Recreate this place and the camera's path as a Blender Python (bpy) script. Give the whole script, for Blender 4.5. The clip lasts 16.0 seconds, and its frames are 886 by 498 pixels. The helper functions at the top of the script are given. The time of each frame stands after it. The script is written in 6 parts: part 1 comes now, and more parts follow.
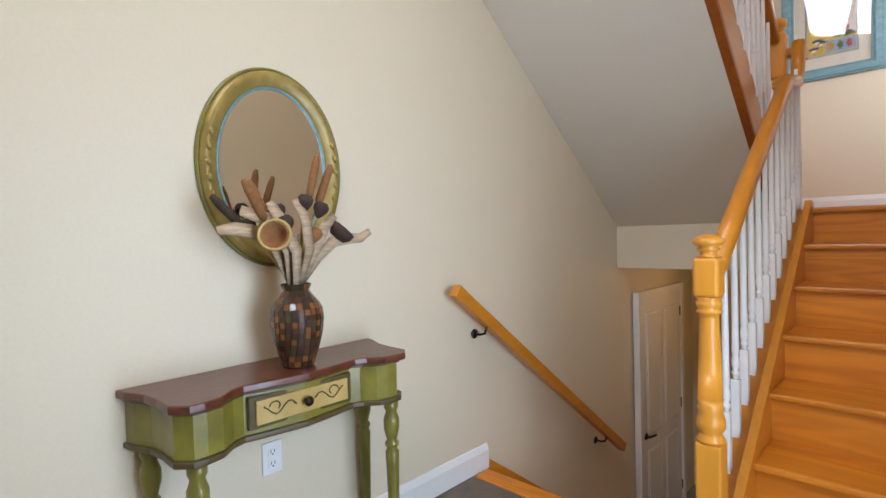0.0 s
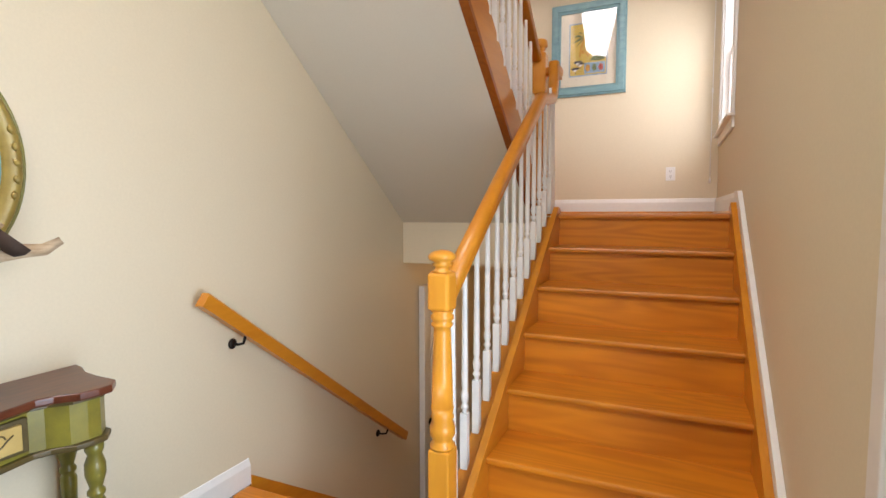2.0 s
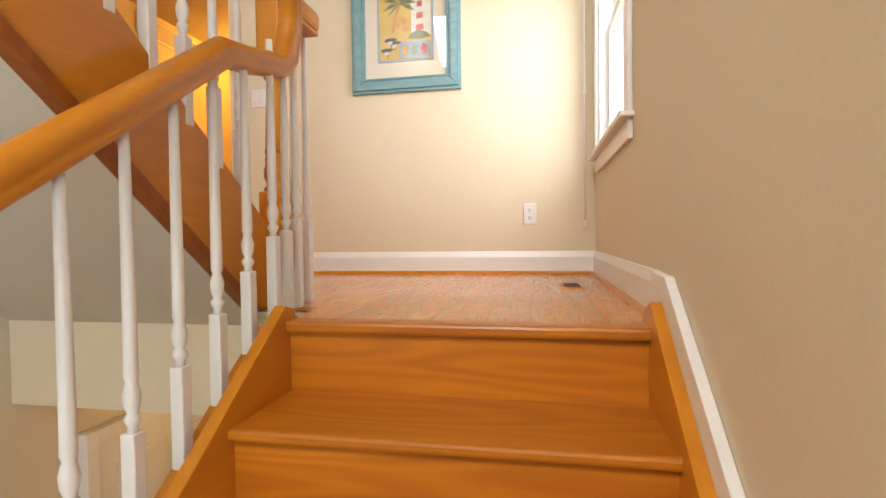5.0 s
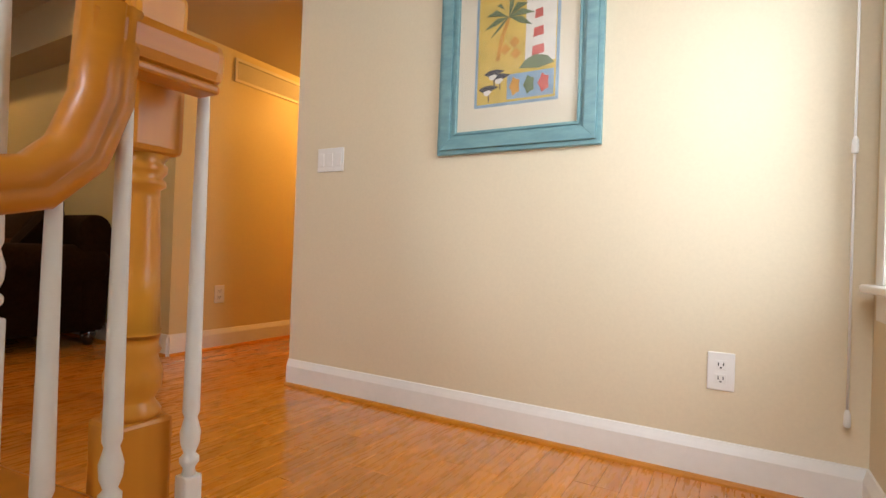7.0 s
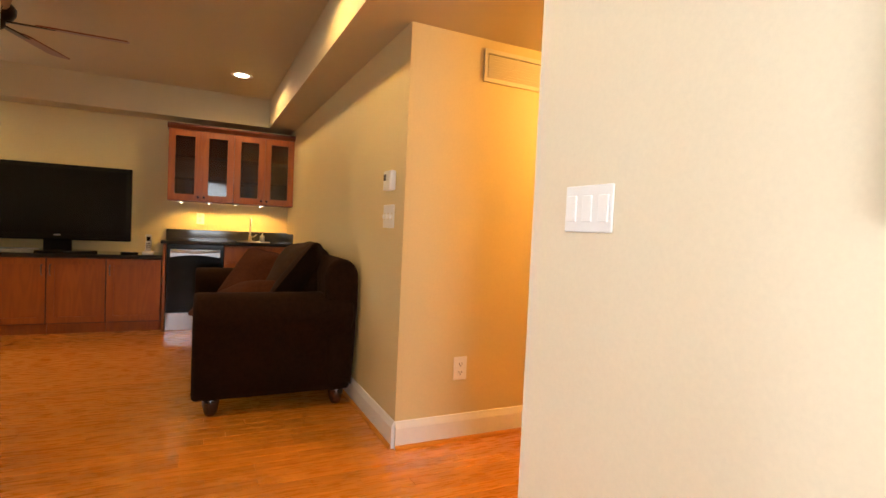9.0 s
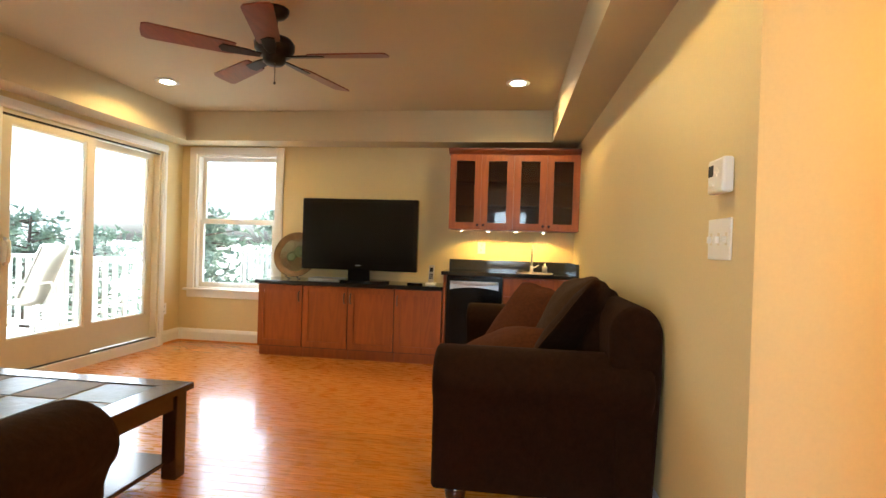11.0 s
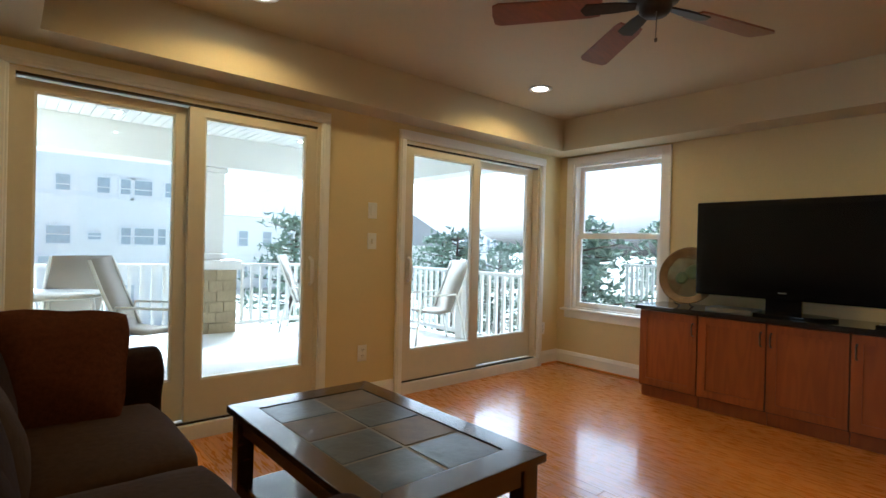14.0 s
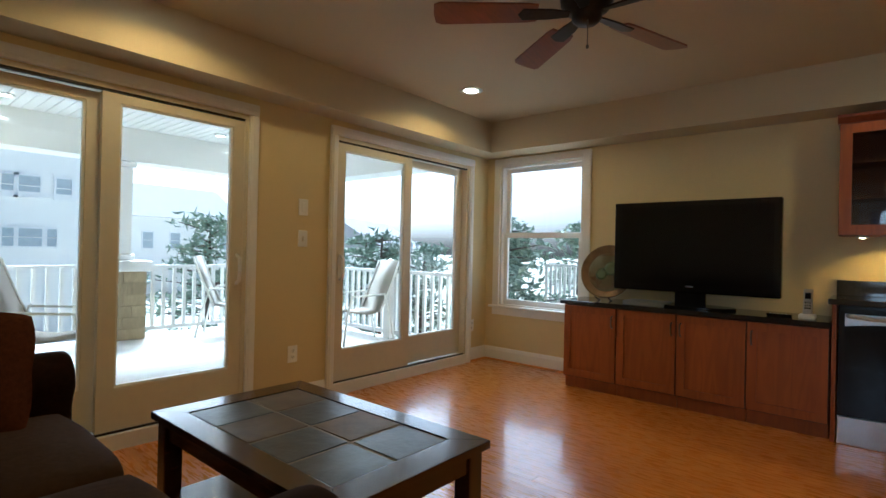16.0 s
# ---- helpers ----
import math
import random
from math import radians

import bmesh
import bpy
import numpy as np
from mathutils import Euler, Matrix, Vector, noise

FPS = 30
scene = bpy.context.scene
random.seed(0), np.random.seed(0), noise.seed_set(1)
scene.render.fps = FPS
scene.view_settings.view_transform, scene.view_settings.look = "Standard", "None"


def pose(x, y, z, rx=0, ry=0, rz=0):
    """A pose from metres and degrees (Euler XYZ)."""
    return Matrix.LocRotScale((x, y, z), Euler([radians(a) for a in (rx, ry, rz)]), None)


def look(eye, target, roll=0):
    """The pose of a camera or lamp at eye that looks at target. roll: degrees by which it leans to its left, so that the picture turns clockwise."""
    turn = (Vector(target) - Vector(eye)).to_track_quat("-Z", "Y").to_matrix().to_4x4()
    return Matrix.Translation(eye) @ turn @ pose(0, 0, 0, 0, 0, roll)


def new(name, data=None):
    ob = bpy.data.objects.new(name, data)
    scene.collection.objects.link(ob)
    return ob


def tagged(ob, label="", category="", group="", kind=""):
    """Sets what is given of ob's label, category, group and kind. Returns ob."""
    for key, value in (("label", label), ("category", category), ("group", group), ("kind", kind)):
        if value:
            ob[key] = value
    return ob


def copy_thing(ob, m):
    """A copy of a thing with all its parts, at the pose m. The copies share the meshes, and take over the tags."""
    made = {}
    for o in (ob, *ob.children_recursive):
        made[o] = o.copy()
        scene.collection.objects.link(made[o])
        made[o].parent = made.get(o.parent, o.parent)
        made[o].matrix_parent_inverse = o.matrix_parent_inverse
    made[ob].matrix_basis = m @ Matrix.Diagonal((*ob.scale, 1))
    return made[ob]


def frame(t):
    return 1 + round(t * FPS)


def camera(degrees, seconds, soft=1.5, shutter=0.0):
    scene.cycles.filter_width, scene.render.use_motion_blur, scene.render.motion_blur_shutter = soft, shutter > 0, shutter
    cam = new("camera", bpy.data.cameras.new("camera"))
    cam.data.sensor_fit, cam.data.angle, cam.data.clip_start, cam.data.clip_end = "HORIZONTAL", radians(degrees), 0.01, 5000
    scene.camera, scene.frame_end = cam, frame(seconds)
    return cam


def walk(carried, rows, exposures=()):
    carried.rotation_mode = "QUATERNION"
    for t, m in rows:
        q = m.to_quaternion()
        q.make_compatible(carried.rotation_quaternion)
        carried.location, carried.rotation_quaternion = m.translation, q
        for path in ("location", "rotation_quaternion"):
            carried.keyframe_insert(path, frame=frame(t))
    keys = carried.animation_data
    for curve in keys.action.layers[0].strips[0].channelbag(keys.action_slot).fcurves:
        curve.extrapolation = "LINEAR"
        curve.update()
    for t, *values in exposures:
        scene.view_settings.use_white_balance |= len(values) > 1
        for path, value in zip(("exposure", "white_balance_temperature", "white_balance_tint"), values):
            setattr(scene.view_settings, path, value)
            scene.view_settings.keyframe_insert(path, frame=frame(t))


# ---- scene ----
cam = camera(82.3, 16.0)
PATH = [
    (0, (0.48, -3.557, -0.1), (-0.901, -2.112, -0.152), -1.6),
    (0.5, (0.56, -3.534, -0.037), (-0.735, -2.013, -0.131), -2.2),
    (1, (0.627, -3.477, -0.013), (-0.519, -1.843, -0.146), -1.6),
    (1.5, (0.657, -3.407, -0.005), (-0.333, -1.676, -0.149), -0.6),
    (2, (0.666, -3.3, 0.008), (-0.15, -1.48, -0.134), -0.1),
    (2.5, (0.673, -3.134, 0.017), (0.015, -1.25, -0.113), 0.2),
    (3, (0.679, -2.838, 0.05), (0.192, -0.903, -0.092), 0.4),
    (3.5, (0.677, -2.482, 0.065), (0.294, -0.524, -0.072), 0.2),
    (4, (0.671, -2.052, 0.098), (0.329, -0.085, -0.02), -0.3),
    (4.5, (0.696, -1.685, 0.149), (0.364, 0.284, 0.054), -0.8),
    (4.7, (0.708, -1.528, 0.186), (0.364, 0.441, 0.109), -0.8),
    (6.8, (0.668, -0.246, 0.632), (-0.231, 1.541, 0.663), 1.6),
    (7, (0.689, -0.124, 0.703), (-0.315, 1.606, 0.719), 2.1),
    (7.5, (0.646, 0.101, 0.875), (-0.535, 1.714, 0.817), 2.5),
    (8, (0.276, 0.618, 1.027), (-1.232, 1.927, 0.907), 3.6),
    (8.5, (0.133, 0.757, 1.044), (-1.52, 1.878, 0.943), 3.4),
    (9, (-0.07, 0.877, 1.068), (-1.871, 1.743, 0.997), 2.7),
    (9.2, (-0.142, 0.902, 1.076), (-1.989, 1.668, 1.016), 2.3),
    (11.3, (-1.143, 1.175, 1.089), (-3.097, 0.747, 1.065), 1.9),
    (11.5, (-1.249, 1.186, 1.101), (-3.176, 0.649, 1.067), 1.9),
    (12, (-1.471, 1.148, 1.109), (-3.308, 0.358, 1.065), 2.1),
    (12.5, (-1.621, 1.093, 1.126), (-3.351, 0.091, 1.075), 2.2),
    (13, (-1.735, 0.982, 1.125), (-3.317, -0.241, 1.085), 2.1),
    (13.5, (-1.74, 0.894, 1.133), (-3.183, -0.491, 1.106), 1.7),
    (14, (-1.721, 0.807, 1.128), (-3.027, -0.708, 1.12), 1.4),
    (14.5, (-1.698, 0.754, 1.12), (-2.944, -0.811, 1.118), 1.3),
    (15, (-1.694, 0.719, 1.113), (-2.96, -0.83, 1.105), 1.2),
    (15.5, (-1.686, 0.728, 1.105), (-3.05, -0.735, 1.096), 1.3),
    (16, (-1.651, 0.76, 1.093), (-3.173, -0.537, 1.101), 1.3),
]
walk(cam, [(t, look(eye, target, roll)) for t, eye, target, roll in PATH],
     exposures=[(0.0, 1.25, 5900, 16), (2.0, 1.5, 6500, 16), (4.5, 1.88, 6600, 12), (7.0, 1.58, 6100, 9), (9.0, 2.45, 5900, 6), (11.5, 2.85, 5000, -5), (12.5, 2.55, 4850, -5), (14.5, 1.6, 4500, -5), (16.0, 1.5, 4500, -5)])

# ---- world and light ----
world = bpy.data.worlds.new("sky")
scene.world = world
world.use_nodes = True
wn = world.node_tree.nodes
sky = wn.new("ShaderNodeTexSky")
sky.sky_type = "NISHITA"
sky.sun_disc = False
sky.sun_elevation, sky.sun_rotation = radians(46), radians(203)
sky.air_density, sky.dust_density, sky.ozone_density = 0.25, 7.0, 0.2
wn["Background"].inputs["Strength"].default_value = 0.15
world.node_tree.links.new(sky.outputs[0], wn["Background"].inputs["Color"])


def lamp(name, kind, energy, color, m, **kw):
    data = bpy.data.lights.new(name, kind)
    data.energy, data.color = energy, color
    for k, v in kw.items():
        if k == "size":
            data.size = v
        if k == "size_y":
            data.shape, data.size_y = "RECTANGLE", v
        if k == "angle":
            data.angle = v
        if k == "radius":
            data.shadow_soft_size = v
        if k == "spread":
            data.spread = v
        if k == "cone":
            data.spot_size, data.spot_blend = v, 0.3
    ob = new(name, data)
    ob.matrix_world = m
    return ob


lamp("sun", "SUN", 3.3, (1, 0.95, 0.88), look((0, 0, 0), (0.3, 0.7, -0.8)), angle=radians(12))
# daylight through the glazed entry door's blind
lamp("entry_daylight", "AREA", 16, (0.70, 0.86, 1.0), look((1.0, -2.66, -0.3), (-1.29, -2.75, -0.25)), size=0.7, size_y=1.75, spread=radians(165))
# daylight in the landing window's opening
lamp("landing_daylight", "AREA", 4.0, (0.97, 0.98, 1.0), look((1.16, 1.09, 1.3), (-0.1, 1.75, 0.75)), size=0.8, size_y=1.2, spread=radians(125))
# area lamp before the closed high window over the entry, for its daylight
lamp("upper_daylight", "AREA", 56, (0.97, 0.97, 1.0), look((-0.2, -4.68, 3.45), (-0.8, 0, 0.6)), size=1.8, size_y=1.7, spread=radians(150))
WARM = (1.0, 0.56, 0.15)
DOWN = [(-4.75, -1.63), (-4.87, 1.17), (-2.64, -1.66), (-2.64, 1.17)]
for lx, ly in DOWN:
    lamp("downlight_beam", "SPOT", 8.0, WARM, look((lx, ly, 2.325), (lx, ly, 0)), radius=0.05, cone=radians(158))
lamp("basement_beam", "POINT", 1.5, (1.0, 0.62, 0.28), pose(-0.62, 1.0, -0.52), radius=0.05)
lamp("hall_beam", "POINT", 9, (1.0, 0.5, 0.11), pose(-1.75, 3.1, 1.9), radius=0.08)
for uy in (0.85, 1.15, 1.45):
    lamp("puck_beam", "SPOT", 1.7, (1.0, 0.5, 0.1), look((-5.74, uy, 1.228), (-5.78, uy, 0)), radius=0.02, cone=radians(140))

# ---- materials ----


def mat(name, color, rough=0.5, metal=0.0, grain=0.0, scale=8.0, stretch=(1, 1, 1), bump=0.0, spread=0.0, second=None,
        coat=0.0, emit=0.0, spec=0.5, detail=6.0, stain=0.0, coords="Object", rough_var=0.0):
    """A procedural surface: two scales of noise vary the colour, one of them stretched along the grain."""
    m = bpy.data.materials.new(name)
    m.use_nodes = True
    n, ln = m.node_tree.nodes, m.node_tree.links
    b = n["Principled BSDF"]
    b.inputs["Roughness"].default_value = rough
    b.inputs["Metallic"].default_value = metal
    b.inputs["Specular IOR Level"].default_value = spec
    b.inputs["Coat Weight"].default_value = coat
    b.inputs["Coat Roughness"].default_value = 0.12
    tc = n.new("ShaderNodeTexCoord")
    mp = n.new("ShaderNodeMapping")
    mp.inputs["Scale"].default_value = stretch
    ln.new(tc.outputs[coords], mp.inputs["Vector"])
    info = n.new("ShaderNodeObjectInfo")
    add = n.new("ShaderNodeVectorMath")
    add.operation = "MULTIPLY_ADD"
    ln.new(info.outputs["Random"], add.inputs[0])
    add.inputs[1].default_value = (37, 53, 71)
    ln.new(mp.outputs["Vector"], add.inputs[2])
    fine = n.new("ShaderNodeTexNoise")
    fine.inputs["Scale"].default_value, fine.inputs["Detail"].default_value = scale, detail
    fine.inputs["Roughness"].default_value = 0.62
    ln.new(add.outputs[0], fine.inputs["Vector"])
    ramp = n.new("ShaderNodeMix")
    ramp.data_type = "RGBA"
    c2 = second if second else tuple(c * (1 - grain) for c in color)
    ramp.inputs["A"].default_value, ramp.inputs["B"].default_value = (*c2, 1), (*color, 1)
    rng = n.new("ShaderNodeMapRange")
    rng.inputs["From Min"].default_value, rng.inputs["From Max"].default_value = 0.32, 0.68
    ln.new(fine.outputs["Fac"], rng.inputs["Value"])
    ln.new(rng.outputs["Result"], ramp.inputs["Factor"])
    col = ramp.outputs["Result"]
    big = n.new("ShaderNodeTexNoise")
    big.inputs["Scale"].default_value, big.inputs["Detail"].default_value = 1.3, 3.0
    ln.new(tc.outputs[coords], big.inputs["Vector"])
    hsv = n.new("ShaderNodeHueSaturation")
    ln.new(col, hsv.inputs["Color"])
    val = n.new("ShaderNodeMath")
    val.operation = "MULTIPLY_ADD"
    ln.new(info.outputs["Random"], val.inputs[0])
    val.inputs[1].default_value, val.inputs[2].default_value = spread, 1 - spread / 2
    v2 = n.new("ShaderNodeMath")
    v2.operation = "MULTIPLY_ADD"
    ln.new(big.outputs["Fac"], v2.inputs[0])
    v2.inputs[1].default_value = max(stain, 0.03)
    ln.new(val.outputs[0], v2.inputs[2])
    v3 = n.new("ShaderNodeMath")
    v3.operation = "SUBTRACT"
    ln.new(v2.outputs[0], v3.inputs[0])
    v3.inputs[1].default_value = max(stain, 0.03) / 2
    ln.new(v3.outputs[0], hsv.inputs["Value"])
    ln.new(hsv.outputs["Color"], b.inputs["Base Color"])
    if rough_var:
        rv = n.new("ShaderNodeMapRange")
        rv.inputs["To Min"].default_value, rv.inputs["To Max"].default_value = rough - rough_var, rough + rough_var
        ln.new(big.outputs["Fac"], rv.inputs["Value"])
        ln.new(rv.outputs["Result"], b.inputs["Roughness"])
    if bump:
        bp = n.new("ShaderNodeBump")
        bp.inputs["Strength"].default_value, bp.inputs["Distance"].default_value = bump, 0.01
        ln.new(fine.outputs["Fac"], bp.inputs["Height"])
        ln.new(bp.outputs["Normal"], b.inputs["Normal"])
    if emit:
        b.inputs["Emission Color"].default_value = (*color, 1)
        b.inputs["Emission Strength"].default_value = emit
    return m


def glass_mat(name, tint=(1, 1, 1), rough=0.0):
    m = bpy.data.materials.new(name)
    m.use_nodes = True
    n, ln = m.node_tree.nodes, m.node_tree.links
    n.remove(n["Principled BSDF"])
    tr, gl, mix, lw, pw, ml = (n.new(k) for k in ("ShaderNodeBsdfTransparent", "ShaderNodeBsdfGlossy", "ShaderNodeMixShader", "ShaderNodeLayerWeight", "ShaderNodeMath", "ShaderNodeMath"))
    tr.inputs["Color"].default_value = (*tint, 1)
    gl.inputs["Roughness"].default_value = rough
    lw.inputs["Blend"].default_value = 0.5
    pw.operation, ml.operation = "POWER", "MULTIPLY_ADD"
    pw.inputs[1].default_value = 4.0
    ml.inputs[1].default_value, ml.inputs[2].default_value = 0.7, 0.04
    ln.new(lw.outputs["Facing"], pw.inputs[0])
    ln.new(pw.outputs[0], ml.inputs[0])
    ln.new(ml.outputs[0], mix.inputs[0])
    ln.new(tr.outputs[0], mix.inputs[1])
    ln.new(gl.outputs[0], mix.inputs[2])
    ln.new(mix.outputs[0], n["Material Output"].inputs["Surface"])
    return m


def oak(name, light, dark, along, rough=0.35, coat=0.1, width=6.0, spread=0.2, pores=0.3, relief=0.03, figure_depth=0.15):
    """Oiled oak: contour-like growth figure along one axis, fine dark pores, a tone of its own for each piece."""
    m = bpy.data.materials.new(name)
    m.use_nodes = True
    n, ln = m.node_tree.nodes, m.node_tree.links
    b = n["Principled BSDF"]
    b.inputs["Coat Weight"].default_value, b.inputs["Coat Roughness"].default_value = coat, 0.1
    tc, info, mp, off = n.new("ShaderNodeTexCoord"), n.new("ShaderNodeObjectInfo"), n.new("ShaderNodeMapping"), n.new("ShaderNodeVectorMath")
    sc = [width, width, width]
    sc[along] = width * 0.11
    mp.inputs["Scale"].default_value = sc
    ln.new(tc.outputs["Object"], mp.inputs["Vector"])
    off.operation = "MULTIPLY_ADD"
    ln.new(info.outputs["Random"], off.inputs[0])
    off.inputs[1].default_value = (41, 67, 29)
    ln.new(mp.outputs["Vector"], off.inputs[2])

    def noise(scale, detail, vec):
        t = n.new("ShaderNodeTexNoise")
        t.inputs["Scale"].default_value, t.inputs["Detail"].default_value = scale, detail
        ln.new(vec, t.inputs["Vector"])
        return t.outputs["Fac"]

    def math_(op, a, v, c=0.0):
        t = n.new("ShaderNodeMath")
        t.operation = op
        ln.new(a, t.inputs[0])
        if isinstance(v, float):
            t.inputs[1].default_value = v
        else:
            ln.new(v, t.inputs[1])
        t.inputs[2].default_value = c
        return t.outputs[0]

    figure = noise(0.9, 2.0, off.outputs[0])
    rings = math_("MULTIPLY_ADD", math_("SINE", math_("MULTIPLY", figure, 64.0), 0.0), figure_depth, 0.2)
    broad = math_("MULTIPLY", noise(1.6, 3.0, off.outputs[0]), 0.75)
    fine = noise(9.0, 5.0, off.outputs[0])
    tone = math_("ADD", math_("ADD", rings, broad), math_("MULTIPLY_ADD", fine, pores, -0.5 * pores))
    mix = n.new("ShaderNodeMix")
    mix.data_type = "RGBA"
    mix.inputs["A"].default_value, mix.inputs["B"].default_value = (*dark, 1), (*light, 1)
    ln.new(tone, mix.inputs["Factor"])
    hsv = n.new("ShaderNodeHueSaturation")
    ln.new(mix.outputs["Result"], hsv.inputs["Color"])
    ln.new(math_("MULTIPLY_ADD", info.outputs["Random"], spread, 1 - spread / 2), hsv.inputs["Value"])
    ln.new(hsv.outputs["Color"], b.inputs["Base Color"])
    rr = n.new("ShaderNodeMapRange")
    rr.inputs["To Min"].default_value, rr.inputs["To Max"].default_value = rough - 0.06, rough + 0.1
    ln.new(fine, rr.inputs["Value"])
    ln.new(rr.outputs["Result"], b.inputs["Roughness"])
    bp = n.new("ShaderNodeBump")
    bp.inputs["Strength"].default_value, bp.inputs["Distance"].default_value = relief, 0.003
    ln.new(fine, bp.inputs["Height"])
    ln.new(bp.outputs["Normal"], b.inputs["Normal"])
    return m


PAINT = mat("cream_wall_paint", (0.73, 0.64, 0.465), 0.55, grain=0.04, scale=90, bump=0.05, stain=0.04)
PAINT_LR = mat("warm_yellow_wall_paint", (0.66, 0.54, 0.275), 0.55, grain=0.04, scale=90, bump=0.05, stain=0.04)
# tan tone holds shade and warm lamp light over the paler ceiling paint
CEIL = mat("ceiling_paint_with_shade", (0.54, 0.455, 0.285), 0.7, grain=0.03, scale=120, bump=0.05, stain=0.03)
PLASTER = mat("pale_stair_plaster", (0.73, 0.68, 0.58), 0.7, grain=0.03, scale=110, bump=0.05, stain=0.04)
WHITE = mat("white_trim_paint", (0.82, 0.81, 0.78), 0.32, grain=0.04, scale=30, bump=0.02, stain=0.05)
VINYL = mat("almond_vinyl", (0.68, 0.62, 0.48), 0.4, grain=0.04, scale=25, bump=0.02)
OAK_STAIR = oak("honey_oak_stair", (0.68, 0.245, 0.012), (0.37, 0.10, 0.004), 0, 0.4, 0.08, spread=0.24)
OAK_UP = oak("honey_oak_post", (0.74, 0.33, 0.03), (0.56, 0.20, 0.014), 2, 0.32, 0.12, width=9.0, spread=0.06, pores=0.2, figure_depth=0.05)
OAK_RAIL = oak("honey_oak_rail", (0.68, 0.27, 0.018), (0.45, 0.14, 0.007), 1, 0.3, 0.12, width=9.0, spread=0.08, figure_depth=0.04)
OAK_FLOOR = oak("oak_strip_floor", (0.72, 0.27, 0.014), (0.45, 0.13, 0.005), 1, 0.26, 0.7, width=9.0, spread=0.24, pores=0.08, relief=0.0, figure_depth=0.06)
CHERRY = oak("cherry_cabinet", (0.36, 0.095, 0.006), (0.20, 0.045, 0.003), 2, 0.42, 0.05, width=7.0, spread=0.14, pores=0.2)
CHERRY_DK = mat("dark_cherry_crown", (0.16, 0.035, 0.014), 0.35, scale=5, stretch=(12, 2, 12), grain=0.4, bump=0.015)
GRANITE = mat("black_granite", (0.012, 0.012, 0.013), 0.06, scale=160, second=(0.03, 0.03, 0.033), coat=0.0)
SOFA = mat("brown_microsuede", (0.019, 0.0075, 0.003), 0.95, scale=40, grain=0.35, bump=0.25, stain=0.35, spec=0.08)
SOFA_CUSH = mat("taupe_seat_suede", (0.05, 0.026, 0.013), 0.95, scale=38, grain=0.3, bump=0.25, stain=0.35, spec=0.08)
PILLOW = mat("rust_brown_pillow", (0.085, 0.026, 0.009), 0.92, scale=55, grain=0.4, bump=0.3, stain=0.35, spec=0.08)
for suede, tint in ((SOFA, (0.45, 0.25, 0.14)), (SOFA_CUSH, (0.5, 0.36, 0.25)), (PILLOW, (0.6, 0.28, 0.14))):
    suede.node_tree.nodes["Principled BSDF"].inputs["Sheen Weight"].default_value = 0.06
    suede.node_tree.nodes["Principled BSDF"].inputs["Sheen Tint"].default_value = (*tint, 1)
ESPRESSO = mat("espresso_table_wood", (0.04, 0.015, 0.009), 0.22, scale=5, stretch=(3, 14, 14), grain=0.4, bump=0.02, coat=0.4)
SLATE = mat("blue_grey_slate", (0.085, 0.105, 0.12), 0.34, scale=7, second=(0.04, 0.052, 0.065), bump=0.5, spread=0.6, stain=0.5)
SLATE_TAN = mat("tan_slate", (0.17, 0.13, 0.085), 0.55, scale=8, second=(0.11, 0.085, 0.065), bump=0.4, spread=0.4, stain=0.4)
GROUT = mat("grey_grout", (0.30, 0.28, 0.25), 0.9, grain=0.2, scale=80, bump=0.2)
BLACK = mat("gloss_black_plastic", (0.005, 0.005, 0.006), 0.16, grain=0.1, scale=60, spec=0.3)
SCREEN = mat("dark_tv_screen", (0.003, 0.003, 0.004), 0.16, grain=0.1, scale=20, spec=0.2)
STEEL = mat("brushed_steel", (0.55, 0.55, 0.55), 0.28, 1.0, scale=30, stretch=(1, 20, 1), grain=0.2)
BRONZE = mat("oil_rubbed_bronze", (0.035, 0.026, 0.022), 0.38, 0.8, grain=0.4, scale=30, bump=0.05)
NICKEL = mat("antique_nickel", (0.20, 0.17, 0.14), 0.35, 1.0, grain=0.3, scale=40)
PLASTIC = mat("white_plastic_plate", (0.80, 0.79, 0.76), 0.35, grain=0.02, scale=30)
# near-black for displays, and for slots and gaps in place of their shade
DARKGAP = mat("dark_slot", (0.03, 0.03, 0.03), 0.7, grain=0.2)
GREEN = mat("distressed_green_paint", (0.235, 0.205, 0.026), 0.36, scale=7, second=(0.14, 0.115, 0.02), bump=0.03, stain=0.35, coat=0.2)
GREEN_DK = mat("umber_glazed_edge", (0.10, 0.07, 0.02), 0.4, grain=0.4, scale=14, bump=0.03, stain=0.3)
YELLOW = mat("aged_yellow_drawer", (0.50, 0.36, 0.12), 0.4, scale=8, second=(0.38, 0.25, 0.07), stain=0.3, coat=0.15)
MAHOG = mat("mahogany_top", (0.13, 0.035, 0.014), 0.3, scale=5, stretch=(14, 2, 14), second=(0.07, 0.018, 0.009), coat=0.15, stain=0.2)
GOLD = mat("antique_gold_frame", (0.40, 0.29, 0.07), 0.38, scale=12, second=(0.24, 0.16, 0.035), bump=0.06, stain=0.3, metal=0.15)
TEALF = mat("weathered_teal_frame", (0.20, 0.37, 0.39), 0.4, scale=10, stretch=(1, 1, 3), second=(0.13, 0.27, 0.30), bump=0.03, stain=0.15)
MATBOARD = mat("cream_mat_board", (0.74, 0.68, 0.55), 0.9, grain=0.03, scale=60)
MIRROR = mat("mirror_silver", (0.86, 0.86, 0.84), 0.015, 1.0, grain=0.01)
